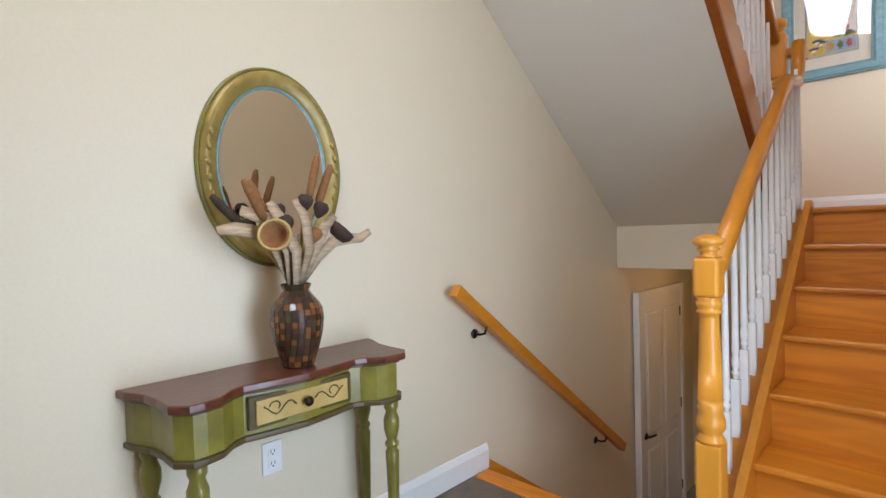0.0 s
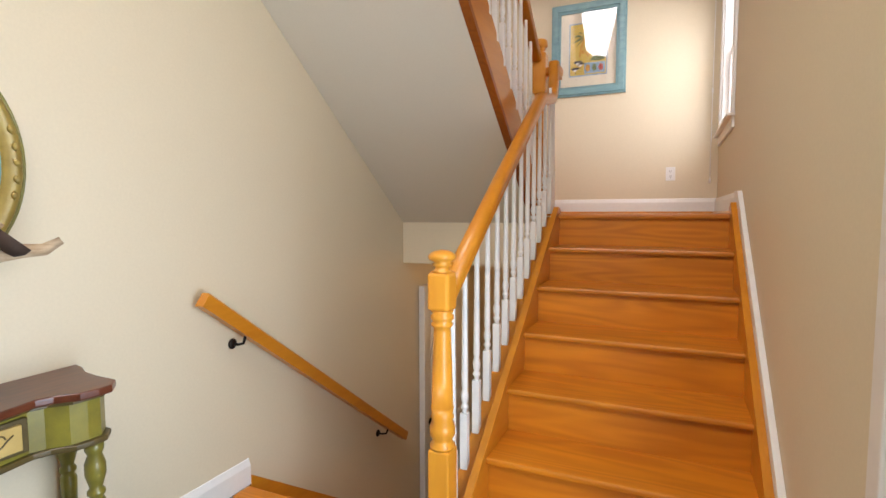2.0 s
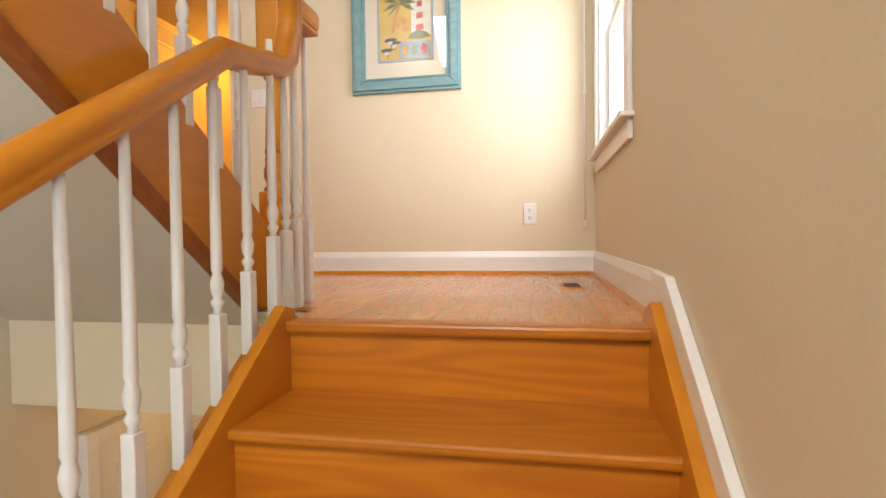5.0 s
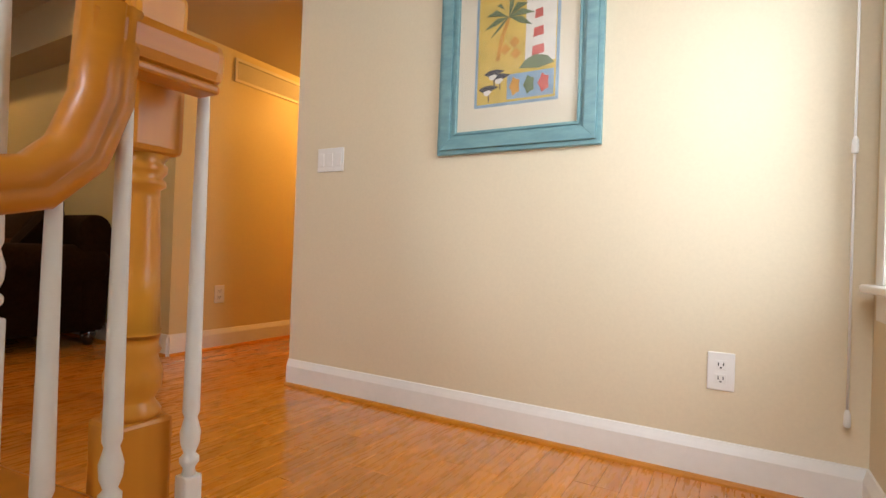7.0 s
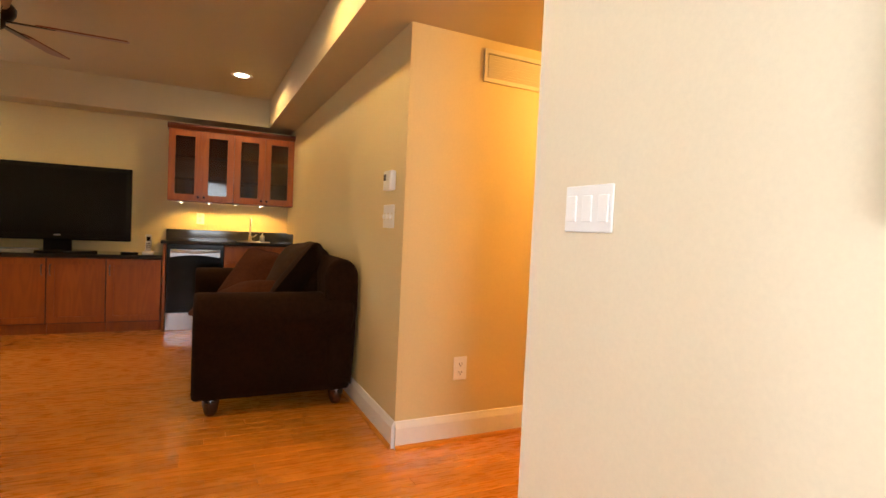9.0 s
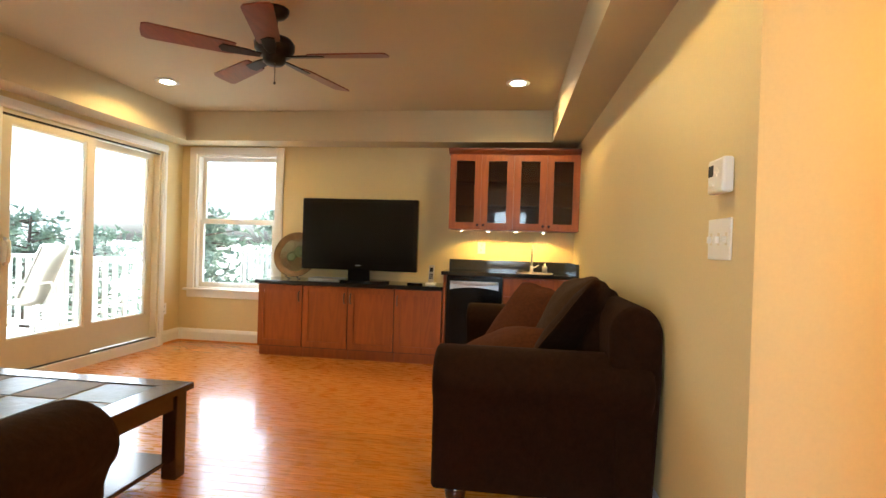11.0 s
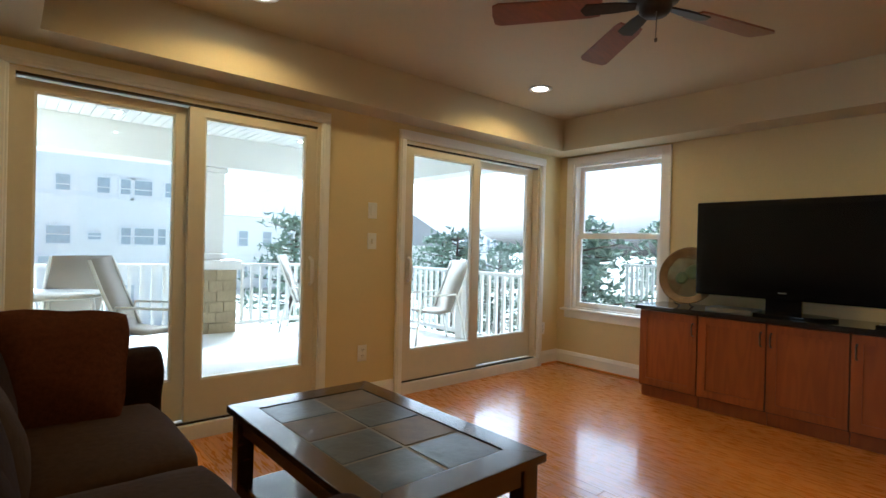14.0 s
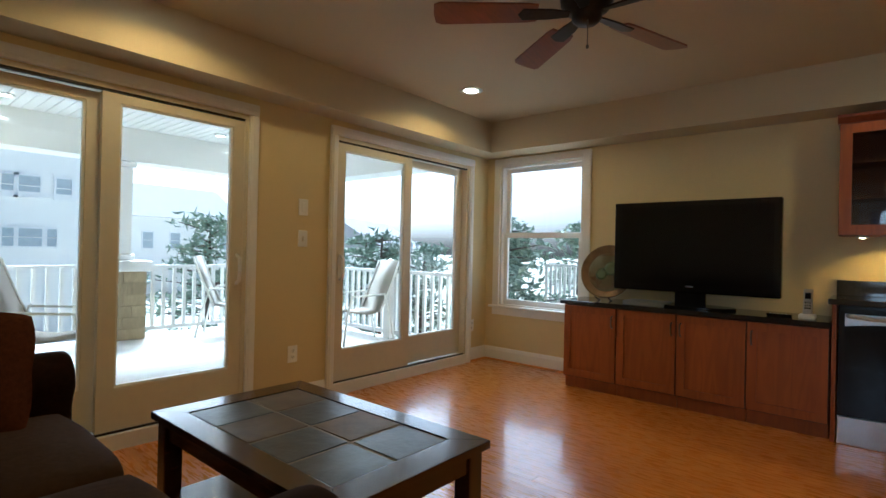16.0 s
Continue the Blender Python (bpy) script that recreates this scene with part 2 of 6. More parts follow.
VASE = mat("mosaic_vase_tile", (0.12, 0.045, 0.018), 0.14, scale=18, second=(0.05, 0.02, 0.01), spread=0.9, coat=0.6)
DRIED = mat("dried_husk", (0.56, 0.43, 0.28), 0.85, scale=14, stretch=(1, 1, 6), second=(0.34, 0.22, 0.12), bump=0.2, spread=0.3)
PODS = mat("dark_lotus_pod", (0.055, 0.03, 0.018), 0.8, grain=0.4, scale=25, bump=0.3)
CATTAIL = mat("cattail_brown", (0.30, 0.13, 0.04), 0.9, grain=0.3, scale=60, bump=0.3)
STEM = mat("straw_stem", (0.38, 0.25, 0.09), 0.8, grain=0.3, scale=20)
GLASS = glass_mat("window_glass")
GLASS_CAB = glass_mat("cabinet_glass", (0.55, 0.5, 0.45))
LENS = mat("lit_lamp_lens", (1.0, 0.86, 0.62), 0.5, emit=14.0)
PUCKLENS = mat("lit_puck_lens", (1.0, 0.75, 0.4), 0.5, emit=10.0)
DECK = mat("pale_deck_boards", (0.70, 0.68, 0.62), 0.7, scale=5, stretch=(1.5, 14, 1), grain=0.2, bump=0.05, spread=0.1)
SIDING = mat("white_siding", (0.88, 0.86, 0.80), 0.6, grain=0.05, scale=4)
SHINGLE = mat("tan_cedar_shingle", (0.40, 0.32, 0.19), 0.8, scale=9, stretch=(8, 8, 1.2), grain=0.35, bump=0.15, spread=0.35)
ROOFM = mat("grey_roof_shingle", (0.45, 0.44, 0.43), 0.9, grain=0.3, scale=8, bump=0.2)
# needle green lightened so that the haze is in the colour
LEAF = mat("hazy_pine_foliage", (0.24, 0.31, 0.22), 0.7, grain=0.4, scale=5, spread=0.4)
BARK = mat("bark", (0.10, 0.07, 0.05), 0.9, grain=0.4, scale=12, bump=0.3)
GRASS = mat("ground_sand_grass", (0.55, 0.53, 0.46), 0.95, grain=0.3, scale=2, bump=0.2, stain=0.3)
DARKGROUT = mat("dark_grout", (0.05, 0.035, 0.025), 0.8, grain=0.3, scale=60)
WINGLASS = mat("far_window_glass", (0.48, 0.53, 0.55), 0.2, grain=0.2)
SLING = mat("beige_sling_mesh", (0.40, 0.36, 0.30), 0.8, grain=0.2, scale=60)
BLADE = mat("fan_blade_cherry", (0.22, 0.055, 0.02), 0.3, scale=4, stretch=(1.5, 12, 12), grain=0.35, coat=0.3)
INK_Y = mat("print_yellow", (0.72, 0.52, 0.12), 0.8, grain=0.25, scale=12, stain=0.3)
INK_G = mat("print_green", (0.16, 0.21, 0.10), 0.8, grain=0.3, scale=20)
INK_B = mat("print_blue", (0.30, 0.44, 0.58), 0.8, grain=0.25, scale=14)
INK_R = mat("print_red", (0.58, 0.12, 0.10), 0.8, grain=0.25, scale=20)
INK_K = mat("print_dark", (0.06, 0.06, 0.07), 0.8, grain=0.25, scale=20)
INK_W = mat("print_white", (0.78, 0.75, 0.68), 0.8, grain=0.1, scale=20)
INK_O = mat("print_orange", (0.66, 0.33, 0.06), 0.8, grain=0.25, scale=20)
PLATEC = mat("painted_tray_centre", (0.42, 0.38, 0.22), 0.5, scale=5, second=(0.20, 0.24, 0.16), stain=0.4)
PLATER = mat("bronze_tray_rim", (0.22, 0.13, 0.05), 0.4, grain=0.4, scale=14, metal=0.3)

# ---- mesh helpers ----


def box(x0, x1, y0, y1, z0, z1, bm=None, bevel=0.0, m=None):
    bm = bm or bmesh.new()
    g = bmesh.ops.create_cube(bm, size=1)
    bmesh.ops.transform(bm, verts=g["verts"], matrix=Matrix.LocRotScale(((x0 + x1) / 2, (y0 + y1) / 2, (z0 + z1) / 2), None, (abs(x1 - x0), abs(y1 - y0), abs(z1 - z0))))
    if m is not None:
        bmesh.ops.transform(bm, verts=g["verts"], matrix=m)
    if bevel:
        es = {e for v in g["verts"] for e in v.link_edges}
        bmesh.ops.bevel(bm, geom=list(es), offset=bevel, segments=2, affect="EDGES", profile=0.5)
    return bm


def lathe(profile, steps=24, bm=None, m=None):
    """profile: (radius, z) from the foot to the top, turned about z."""
    bm = bm or bmesh.new()
    rings = []
    for r, z in profile:
        if r < 1e-5:
            rings.append([bm.verts.new((0, 0, z))])
        else:
            rings.append([bm.verts.new((r * math.cos(a), r * math.sin(a), z)) for a in (2 * math.pi * k / steps for k in range(steps))])
    for a, b in zip(rings, rings[1:]):
        for k in range(steps):
            q = [a[k % len(a)], a[(k + 1) % len(a)], b[(k + 1) % len(b)], b[k % len(b)]]
            q = list(dict.fromkeys(q))
            if len(q) > 2:
                bm.faces.new(q)
    for ring, flip in ((rings[0], True), (rings[-1], False)):
        if len(ring) > 1:
            bm.faces.new(ring[::-1] if flip else ring)
    if m is not None:
        bmesh.ops.transform(bm, verts=[v for r in rings for v in r], matrix=m)
    for f in bm.faces:
        f.smooth = True
    return bm


def sweep(path, section, bm=None, up=(0, 0, 1), close=False, scales=None, smooth=True):
    """A section of (side, up) pairs carried along a path of points."""
    bm = bm or bmesh.new()
    pts = [Vector(p) for p in path]
    rings = []
    n = len(pts)
    for i, p in enumerate(pts):
        a, b = (pts[(i - 1) % n], pts[(i + 1) % n]) if close else (pts[max(i - 1, 0)], pts[min(i + 1, n - 1)])
        d = (b - a).normalized()
        side = d.cross(Vector(up))
        side = side.normalized() if side.length > 1e-4 else Vector((1, 0, 0))
        top = side.cross(d).normalized()
        k = scales[i] if scales else 1
        rings.append([bm.verts.new(p + side * (u * k) + top * (w * k)) for u, w in section])
    pairs = list(zip(rings, rings[1:])) + ([(rings[-1], rings[0])] if close else [])
    for a, b in pairs:
        for k in range(len(section)):
            f = bm.faces.new((a[k], a[(k + 1) % len(section)], b[(k + 1) % len(section)], b[k]))
            f.smooth = smooth
    if not close:
        bm.faces.new(rings[0][::-1])
        bm.faces.new(rings[-1])
    bmesh.ops.recalc_face_normals(bm, faces=bm.faces)
    return bm


def circle(r, n=10, sy=1.0):
    return [(r * math.cos(2 * math.pi * k / n), r * sy * math.sin(2 * math.pi * k / n)) for k in range(n)]


def prism(outline, z0, z1, bm=None, m=None, bevel=0.0):
    """A plan outline (x, y) raised from z0 to z1."""
    bm = bm or bmesh.new()
    lo = [bm.verts.new((x, y, z0)) for x, y in outline]
    hi = [bm.verts.new((x, y, z1)) for x, y in outline]
    n = len(outline)
    fs = [bm.faces.new(hi), bm.faces.new(lo[::-1])]
    fs += [bm.faces.new((lo[k], lo[(k + 1) % n], hi[(k + 1) % n], hi[k])) for k in range(n)]
    bmesh.ops.recalc_face_normals(bm, faces=fs)
    if bevel:
        bmesh.ops.bevel(bm, geom=[e for e in fs[0].edges] + [e for e in fs[1].edges], offset=bevel, segments=3, affect="EDGES", profile=0.6)
    if m is not None:
        bmesh.ops.transform(bm, verts=bm.verts, matrix=m)
    return bm


def cushion(w, d, h, puff=0.5, n=10, m=None, seed=0.0, power=4.0):
    """A stuffed block, w by d by h, with rounded faces and slight dents."""
    bm = bmesh.new()
    bmesh.ops.create_cube(bm, size=2)
    bmesh.ops.subdivide_edges(bm, edges=bm.edges, cuts=n, use_grid_fill=True)
    for v in bm.verts:
        c = v.co
        s = (abs(c.x) ** power + abs(c.y) ** power + abs(c.z) ** power) ** (1 / power)
        rounded = c / s
        q = c.lerp(rounded, puff)
        bulge = (1 - abs(c.x) ** 3) * (1 - abs(c.y) ** 3)
        dent = noise.noise(Vector((c.x * 1.7 + seed, c.y * 1.7, c.z * 1.7 + seed))) * 0.07
        v.co = Vector((q.x * w / 2, q.y * d / 2, (q.z * (0.72 + 0.28 * bulge) + dent) * h / 2))
    for f in bm.faces:
        f.smooth = True
    if m is not None:
        bmesh.ops.transform(bm, verts=bm.verts, matrix=m)
    return bm


def obj(name, bm, material):
    me = bpy.data.meshes.new(name)
    bm.to_mesh(me)
    bm.free()
    me.materials.append(material)
    return new(name, me)


def part(name, bm, material, parent, label=""):
    ob = obj(name, bm, material)
    ob.parent = parent
    if label:
        ob["label"] = label
    return ob


def thing(name, label, category, group="", kind="", at=None):
    e = new(name)
    e.empty_display_size = 0.05
    if at is not None:
        e.matrix_world = at
    return tagged(e, label, category, group, kind)


def plain(name, bm, material, label, category, kind="structure", group=""):
    return tagged(obj(name, bm, material), label, category, group, kind)

# ---- large structure ----
RISE, RUN = 0.198, 0.28
FOYER = -7 * RISE
BASE = -14 * RISE


def boxes(rows):
    bm = bmesh.new()
    for r in rows:
        box(*r, bm=bm)
    return bm


def yz_prism(outline, x0, x1, bm=None, bevel=0.0):
    """An outline in (y, z) carried from x0 to x1."""
    b = prism([(y, z) for y, z in outline], x0, x1, bevel=bevel)
    bmesh.ops.transform(b, verts=b.verts, matrix=Matrix(((0, 0, 1, 0), (1, 0, 0, 0), (0, 1, 0, 0), (0, 0, 0, 1))))
    if bm is None:
        return b
    me = bpy.data.meshes.new("join")
    b.to_mesh(me)
    b.free()
    bm.from_mesh(me)
    return bm


plain("floor", boxes([(-6.09, -1.41, -2.45, 0.28, -0.39, -0.016), (-6.09, 1.03, 0.28, 1.745, -0.39, -0.016), (0.0, 1.03, 0.06, 0.28, -0.39, -0.016),
                      (-2.345, -1.286, 1.745, 4.2, -0.39, -0.016)]), PAINT, "cream-painted edge and base under the oak strip floor", "floor")
plain("floor_foyer", boxes([(-1.29, -0.1, -4.75, -1.44, FOYER - 0.25, FOYER - 0.008), (-0.1, 1.03, -4.75, -1.66, FOYER - 0.25, FOYER - 0.008)]), GROUT,
      "grey grouted base of the slate entry floor", "floor")
plain("floor_basement", boxes([(-1.29, 1.03, -1.7, 2.0, BASE - 0.1, BASE)]), GROUT, "grey floor at the foot of the lower stairs", "floor")

plain("wall_west", boxes([(-1.41, -1.29, -4.87, 0.5, -0.39, 4.7), (-1.41, -1.29, -4.87, 2.0, BASE, -0.39)]), PAINT,
      "cream painted stairwell wall behind the console table", "wall")
plain("wall_east", boxes([(1.03, 1.17, -4.87, -3.08, BASE, 4.7), (1.03, 1.17, -3.08, -2.14, 0.68, 4.7), (1.03, 1.17, -3.08, -2.14, BASE, FOYER),
                          (1.03, 1.17, -2.14, 0.63, BASE, 4.7), (1.03, 1.17, 0.63, 1.55, BASE, 0.66), (1.03, 1.17, 0.63, 1.55, 1.95, 4.7),
                          (1.03, 1.17, 1.55, 1.87, BASE, 4.7), (1.03, 1.17, 1.87, 2.0, BASE, -0.3)]), PAINT, "cream painted wall along the stairs with a window", "wall")
plain("wall_entry", boxes([(-1.29, -1.1, -4.87, -4.75, 2.6, 4.7), (0.7, 1.03, -4.87, -4.75, 2.6, 4.7), (-1.29, 1.03, -4.87, -4.75, BASE, 2.6), (-1.1, 0.7, -4.87, -4.75, 4.3, 4.7)]), PAINT,
      "cream painted entry wall with a high window", "wall")
plain("wall_north", boxes([(-1.286, 1.03, 1.745, 1.87, -0.39, 4.7)]), PAINT, "cream painted wall that carries the framed print", "wall")
plain("wall_hall_east", boxes([(-1.286, -1.16, 1.87, 4.2, -0.39, 2.4)]), PAINT_LR, "cream painted wall of the hallway", "wall")
plain("wall_hall_west", boxes([(-2.47, -2.345, 1.88, 4.2, 0.0, 2.4)]), PAINT_LR, "cream painted hallway wall with a return-air grille", "wall")
plain("wall_hall_end", boxes([(-2.47, -1.16, 4.2, 4.32, -0.39, 2.4)]), PAINT_LR, "cream painted end wall of the hallway", "wall")
plain("wall_sofa", boxes([(-5.94, -2.345, 1.755, 1.88, -0.012, 2.4)]), PAINT_LR, "cream painted living room wall behind the sofa", "wall")
plain("wall_television", boxes([(-6.09, -5.94, -2.45, -2.133, -0.012, 2.4), (-6.09, -5.94, -2.133, -1.245, -0.012, 0.56), (-6.09, -5.94, -2.133, -1.245, 1.96, 2.4),
                                (-6.09, -5.94, -1.245, 1.88, -0.012, 2.4)]), PAINT_LR, "cream painted living room wall behind the television", "wall")
plain("wall_deck", boxes([(-5.94, -5.61, -2.45, -2.30, -0.012, 2.4), (-5.61, -3.995, -2.45, -2.30, 1.93, 2.4), (-3.995, -3.30, -2.45, -2.30, -0.012, 2.4),
                          (-3.30, -1.72, -2.45, -2.30, 1.93, 2.4), (-1.72, -1.41, -2.45, -2.30, -0.012, 2.4)]), PAINT_LR, "cream painted wall with two sliding glass doors", "wall")
plain("wall_basement_end", boxes([(-1.41, 1.17, 2.0, 2.1, BASE, -0.39)]), PAINT, "cream wall at the end of the basement passage", "wall")
plain("ceiling_basement", boxes([(-1.286, 1.03, 1.747, 2.1, -0.388, -0.3)]), CEIL, "ceiling of the basement passage, toned tan for shade", "ceiling")
plain("wall_under_stairs", yz_prism([(-1.66, BASE), (2.0, BASE), (2.0, -0.39), (0.0, -0.39), (-1.66, FOYER - 0.02)], -0.06, -0.01), PAINT,
      "cream wall below the oak stair stringer", "wall")
plain("wall_stairwell_top", boxes([(-1.29, 1.03, 0.52, 0.62, 2.4, 4.7)]), PAINT, "cream painted upper stairwell wall", "wall")
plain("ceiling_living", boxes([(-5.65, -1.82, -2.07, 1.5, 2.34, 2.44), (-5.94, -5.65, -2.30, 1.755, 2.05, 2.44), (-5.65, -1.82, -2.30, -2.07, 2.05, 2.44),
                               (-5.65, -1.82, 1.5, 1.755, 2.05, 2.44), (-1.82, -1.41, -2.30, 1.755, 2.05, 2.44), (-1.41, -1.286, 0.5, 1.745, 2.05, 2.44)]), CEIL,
      "tray ceiling with a dropped soffit round it, toned tan for shade", "ceiling")
plain("ceiling_hall", boxes([(-2.345, -1.286, 1.755, 4.2, 2.05, 2.44)]), CEIL, "hallway ceiling toned tan for shade", "ceiling")
plain("ceiling_landing", boxes([(-1.286, 1.03, 0.5, 1.745, 2.4, 2.52)]), CEIL, "landing ceiling toned tan for shade", "ceiling")
plain("ceiling_stairwell", boxes([(-1.41, 1.17, -4.87, 0.62, 4.7, 4.8)]), CEIL, "stairwell ceiling toned tan for shade", "ceiling")


def ramp_z(y):
    """Underside of the upper flight."""
    return -0.068 + 0.775 * (0.282 - y)


plain("soffit_stairs", yz_prism([(0.282, ramp_z(0.282)), (0.282, 0.0), (0.05, 0.25), (-3.2, ramp_z(-3.2) + 0.14), (-3.2, ramp_z(-3.2))], -1.288, -0.252), PLASTER,
      "pale sloping plaster underside of the upper stairs", "ceiling")

# baseboards, with a moulded top and an oak shoe


def baseboard(name, path, z=0.0, inner=1):
    tr = thing(name, "white moulded baseboard along the wall", "baseboard", kind="structure")
    prof = [(0, 0), (0.016 * inner, 0), (0.016 * inner, 0.10), (0.012 * inner, 0.112), (0.009 * inner, 0.12), (0.005 * inner, 0.132), (0, 0.134)]
    pts = [Vector((x, y, z)) for x, y in path]
    for a, b in zip(pts, pts[1:]):
        part("board", sweep([a, b], prof, smooth=False), WHITE, tr)
        if z == 0.0:
            sh = [(0.016 * inner, 0), (0.03 * inner, 0), (0.029 * inner, 0.009), (0.024 * inner, 0.016), (0.016 * inner, 0.018)]
            part("shoe", sweep([a, b], sh, smooth=False), OAK_RAIL, tr, "honey oak shoe moulding")
    return tr


baseboard("baseboard", [(1.03, 1.745), (-1.286, 1.745)], inner=-1)
baseboard("baseboard", [(1.03, 0.14), (1.03, 1.745)], inner=-1)
baseboard("baseboard", [(-1.286, 1.745), (-1.286, 4.2)], inner=-1)
baseboard("baseboard", [(-2.345, 1.755), (-2.345, 4.2)], inner=1)
baseboard("baseboard", [(-5.94, 1.755), (-2.345, 1.755)], inner=1)
baseboard("baseboard", [(-5.94, -2.30), (-5.94, -1.2)], inner=1)
baseboard("baseboard", [(-5.94, -2.30), (-5.675, -2.30)], inner=-1)
baseboard("baseboard", [(-3.93, -2.30), (-3.365, -2.30)], inner=-1)
baseboard("baseboard", [(-1.41, -2.30), (-1.41, 0.5)], inner=-1)
baseboard("baseboard", [(-1.29, -4.75), (-1.29, -1.40)], z=FOYER, inner=1)

# stairs to the main floor
stairs = thing("staircase", "honey oak staircase with closed stringers and bullnosed treads", "stairs", kind="structure")
for k in range(7):
    y, z = -RUN * k, -RISE * k
    if k:
        bm = box(0.0, 0.985, y, y + RUN + 0.032, z - 0.028, z, bevel=0.009)
        part("tread", bm, OAK_STAIR, stairs)
    else:
        part("landing_nosing", box(0.0, 1.0, 0.0, 0.085, -0.03, 0.0015, bevel=0.009), OAK_STAIR, stairs)
    part("riser", box(0.0, 0.985, y + 0.026, y + 0.045, z - RISE - 0.012, z - 0.02), OAK_STAIR, stairs)
sl = RISE / RUN
part("wall_stringer", yz_prism([(-1.72, -1.72 * sl - 0.22), (-1.72, -1.72 * sl + 0.05), (0.02, 0.065), (0.10, 0.03), (0.10, -0.2)], 0.975, 1.005, bevel=0.003), OAK_RAIL, stairs)
part("wall_skirt", yz_prism([(-1.75, -1.75 * sl - 0.1), (-1.75, -1.75 * sl + 0.105), (0.0, 0.13), (0.15, 0.134), (0.15, 0.0)], 1.005, 1.029, bevel=0.003), WHITE, stairs, "white painted skirt above the stringer")
part("outer_stringer", yz_prism([(-1.69, FOYER), (-1.69, -1.69 * sl + 0.035), (0.0, 0.045), (0.06, 0.03), (0.06, -0.39), (-0.3, -0.6), (-1.5, FOYER)], -0.028, 0.006, bevel=0.003), OAK_RAIL, stairs)
part("outer_skirt", yz_prism([(-1.69, FOYER), (-1.69, -1.69 * sl - 0.02), (0.03, -0.02), (0.03, -0.33), (-1.45, FOYER)], -0.1, -0.029, bevel=0.003), OAK_RAIL, stairs)

# flight down to the basement
down = thing("basement_stairs", "oak and slate edged steps going down to the basement", "stairs", kind="structure")
for k in range(1, 7):
    z = FOYER - RISE * k
    part("tread", box(-1.27, -0.1, -1.44 + RUN * (k - 1), -1.44 + RUN * k + 0.02, z - 0.028, z, bevel=0.008), OAK_STAIR, down)
for k in range(7):
    z = FOYER - RISE * k
    part("riser", box(-1.27, -0.1, -1.44 + RUN * k - 0.016, -1.44 + RUN * k, z - RISE, z - 0.026), OAK_STAIR, down)
part("top_nosing", box(-1.27, -0.1, -1.53, -1.42, FOYER - 0.03, FOYER + 0.004, bevel=0.01), OAK_STAIR, down)
part("wall_skirt", yz_prism([(-1.40, FOYER - 0.02), (-1.40, FOYER + 0.05), (0.3, BASE + 0.24), (0.3, BASE)], -1.288, -1.27, bevel=0.003), OAK_RAIL, down)

# upper flight
upper = thing("upper_staircase", "upper oak flight with a deep honey oak stringer", "stairs", kind="structure")
for k in range(11):
    y = 0.32 - 0.2555 * k
    z = RISE * (k + 1)
    part("tread", box(-1.288, -0.252, y - 0.2755, y + 0.02, z - 0.028, z, bevel=0.008), OAK_STAIR, upper)
    part("riser", box(-1.288, -0.252, y - 0.02, y - 0.002, z - RISE, z - 0.027), OAK_STAIR, upper)
part("stringer", yz_prism([(0.33, 0.0), (0.33, 0.27), (-2.7, ramp_z(-2.7) + 0.34), (-2.7, ramp_z(-2.7)), (0.20, 0.0)], -0.25, -0.222, bevel=0.003), OAK_RAIL, upper)
part("stringer_trim", yz_prism([(0.20, 0.0), (0.24, 0.0), (-2.68, ramp_z(-2.7) + 0.02), (-2.7, ramp_z(-2.7) - 0.015)], -0.252, -0.207, bevel=0.002), CHERRY, upper, "dark oak edge strip")


def newel(name, x, y, z, low, mid, block, top, label, half=0.048):
    """A turned newel post: square foot to low, turned shaft to mid, square block to block, cap to top (heights over z)."""
    t = thing(name, label, "newel post", at=pose(x, y, z))
    h = half
    part("foot_block", box(-h, h, -h, h, 0, low, bevel=0.008), OAK_UP, t)
    s = mid - low
    part("turned_shaft", lathe([(0.044, low), (0.046, low + 0.01), (0.036, low + 0.025), (0.034, low + 0.03), (0.045, low + 0.05), (0.046, low + 0.075), (0.037, low + 0.105),
                                (0.042, low + 0.115), (0.037, low + 0.125), (0.041, low + 0.15), (0.039, low + 0.3 * s), (0.035, low + 0.6 * s), (0.030, mid - 0.075), (0.03, mid - 0.06),
                                (0.039, mid - 0.054), (0.039, mid - 0.045), (0.032, mid - 0.04), (0.04, mid - 0.03), (0.041, mid - 0.018), (0.034, mid - 0.012), (0.042, mid)], 28), OAK_UP, t)
    part("top_block", box(-h, h, -h, h, mid, block, bevel=0.012), OAK_UP, t)
    part("cap", lathe([(0.04, block), (0.028, block + 0.006), (0.024, block + 0.016), (0.034, block + 0.022), (0.036, block + 0.028), (0.028, block + 0.034), (0.045, block + 0.042),
                       (0.05, block + 0.052), (0.047, top - 0.018), (0.03, top - 0.006), (0, top)], 28), OAK_UP, t)
    return t


newel("newel_post", -0.055, -1.70, FOYER, 0.56, 1.055, 1.19, 1.268, "turned honey oak newel post with a mushroom cap", 0.041)
newel("newel_post", -0.215, 0.375, 0.0, 0.40, 0.855, 1.14, 1.245, "turned honey oak newel post joining two handrails on the landing")

RAIL = [(u * 1.12, v * 1.12) for u, v in ((-0.031, -0.006), (-0.027, -0.010), (-0.031, -0.014), (-0.026, -0.03), (-0.014, -0.034), (0.014, -0.034), (0.026, -0.03), (0.031, -0.014), (0.027, -0.010), (0.031, -0.006), (0.030, 0.012), (0.022, 0.026), (0.008, 0.032), (-0.008, 0.032), (-0.022, 0.026), (-0.030, 0.012))]


def rail_z(y):
    return 0.68 * y + 0.80


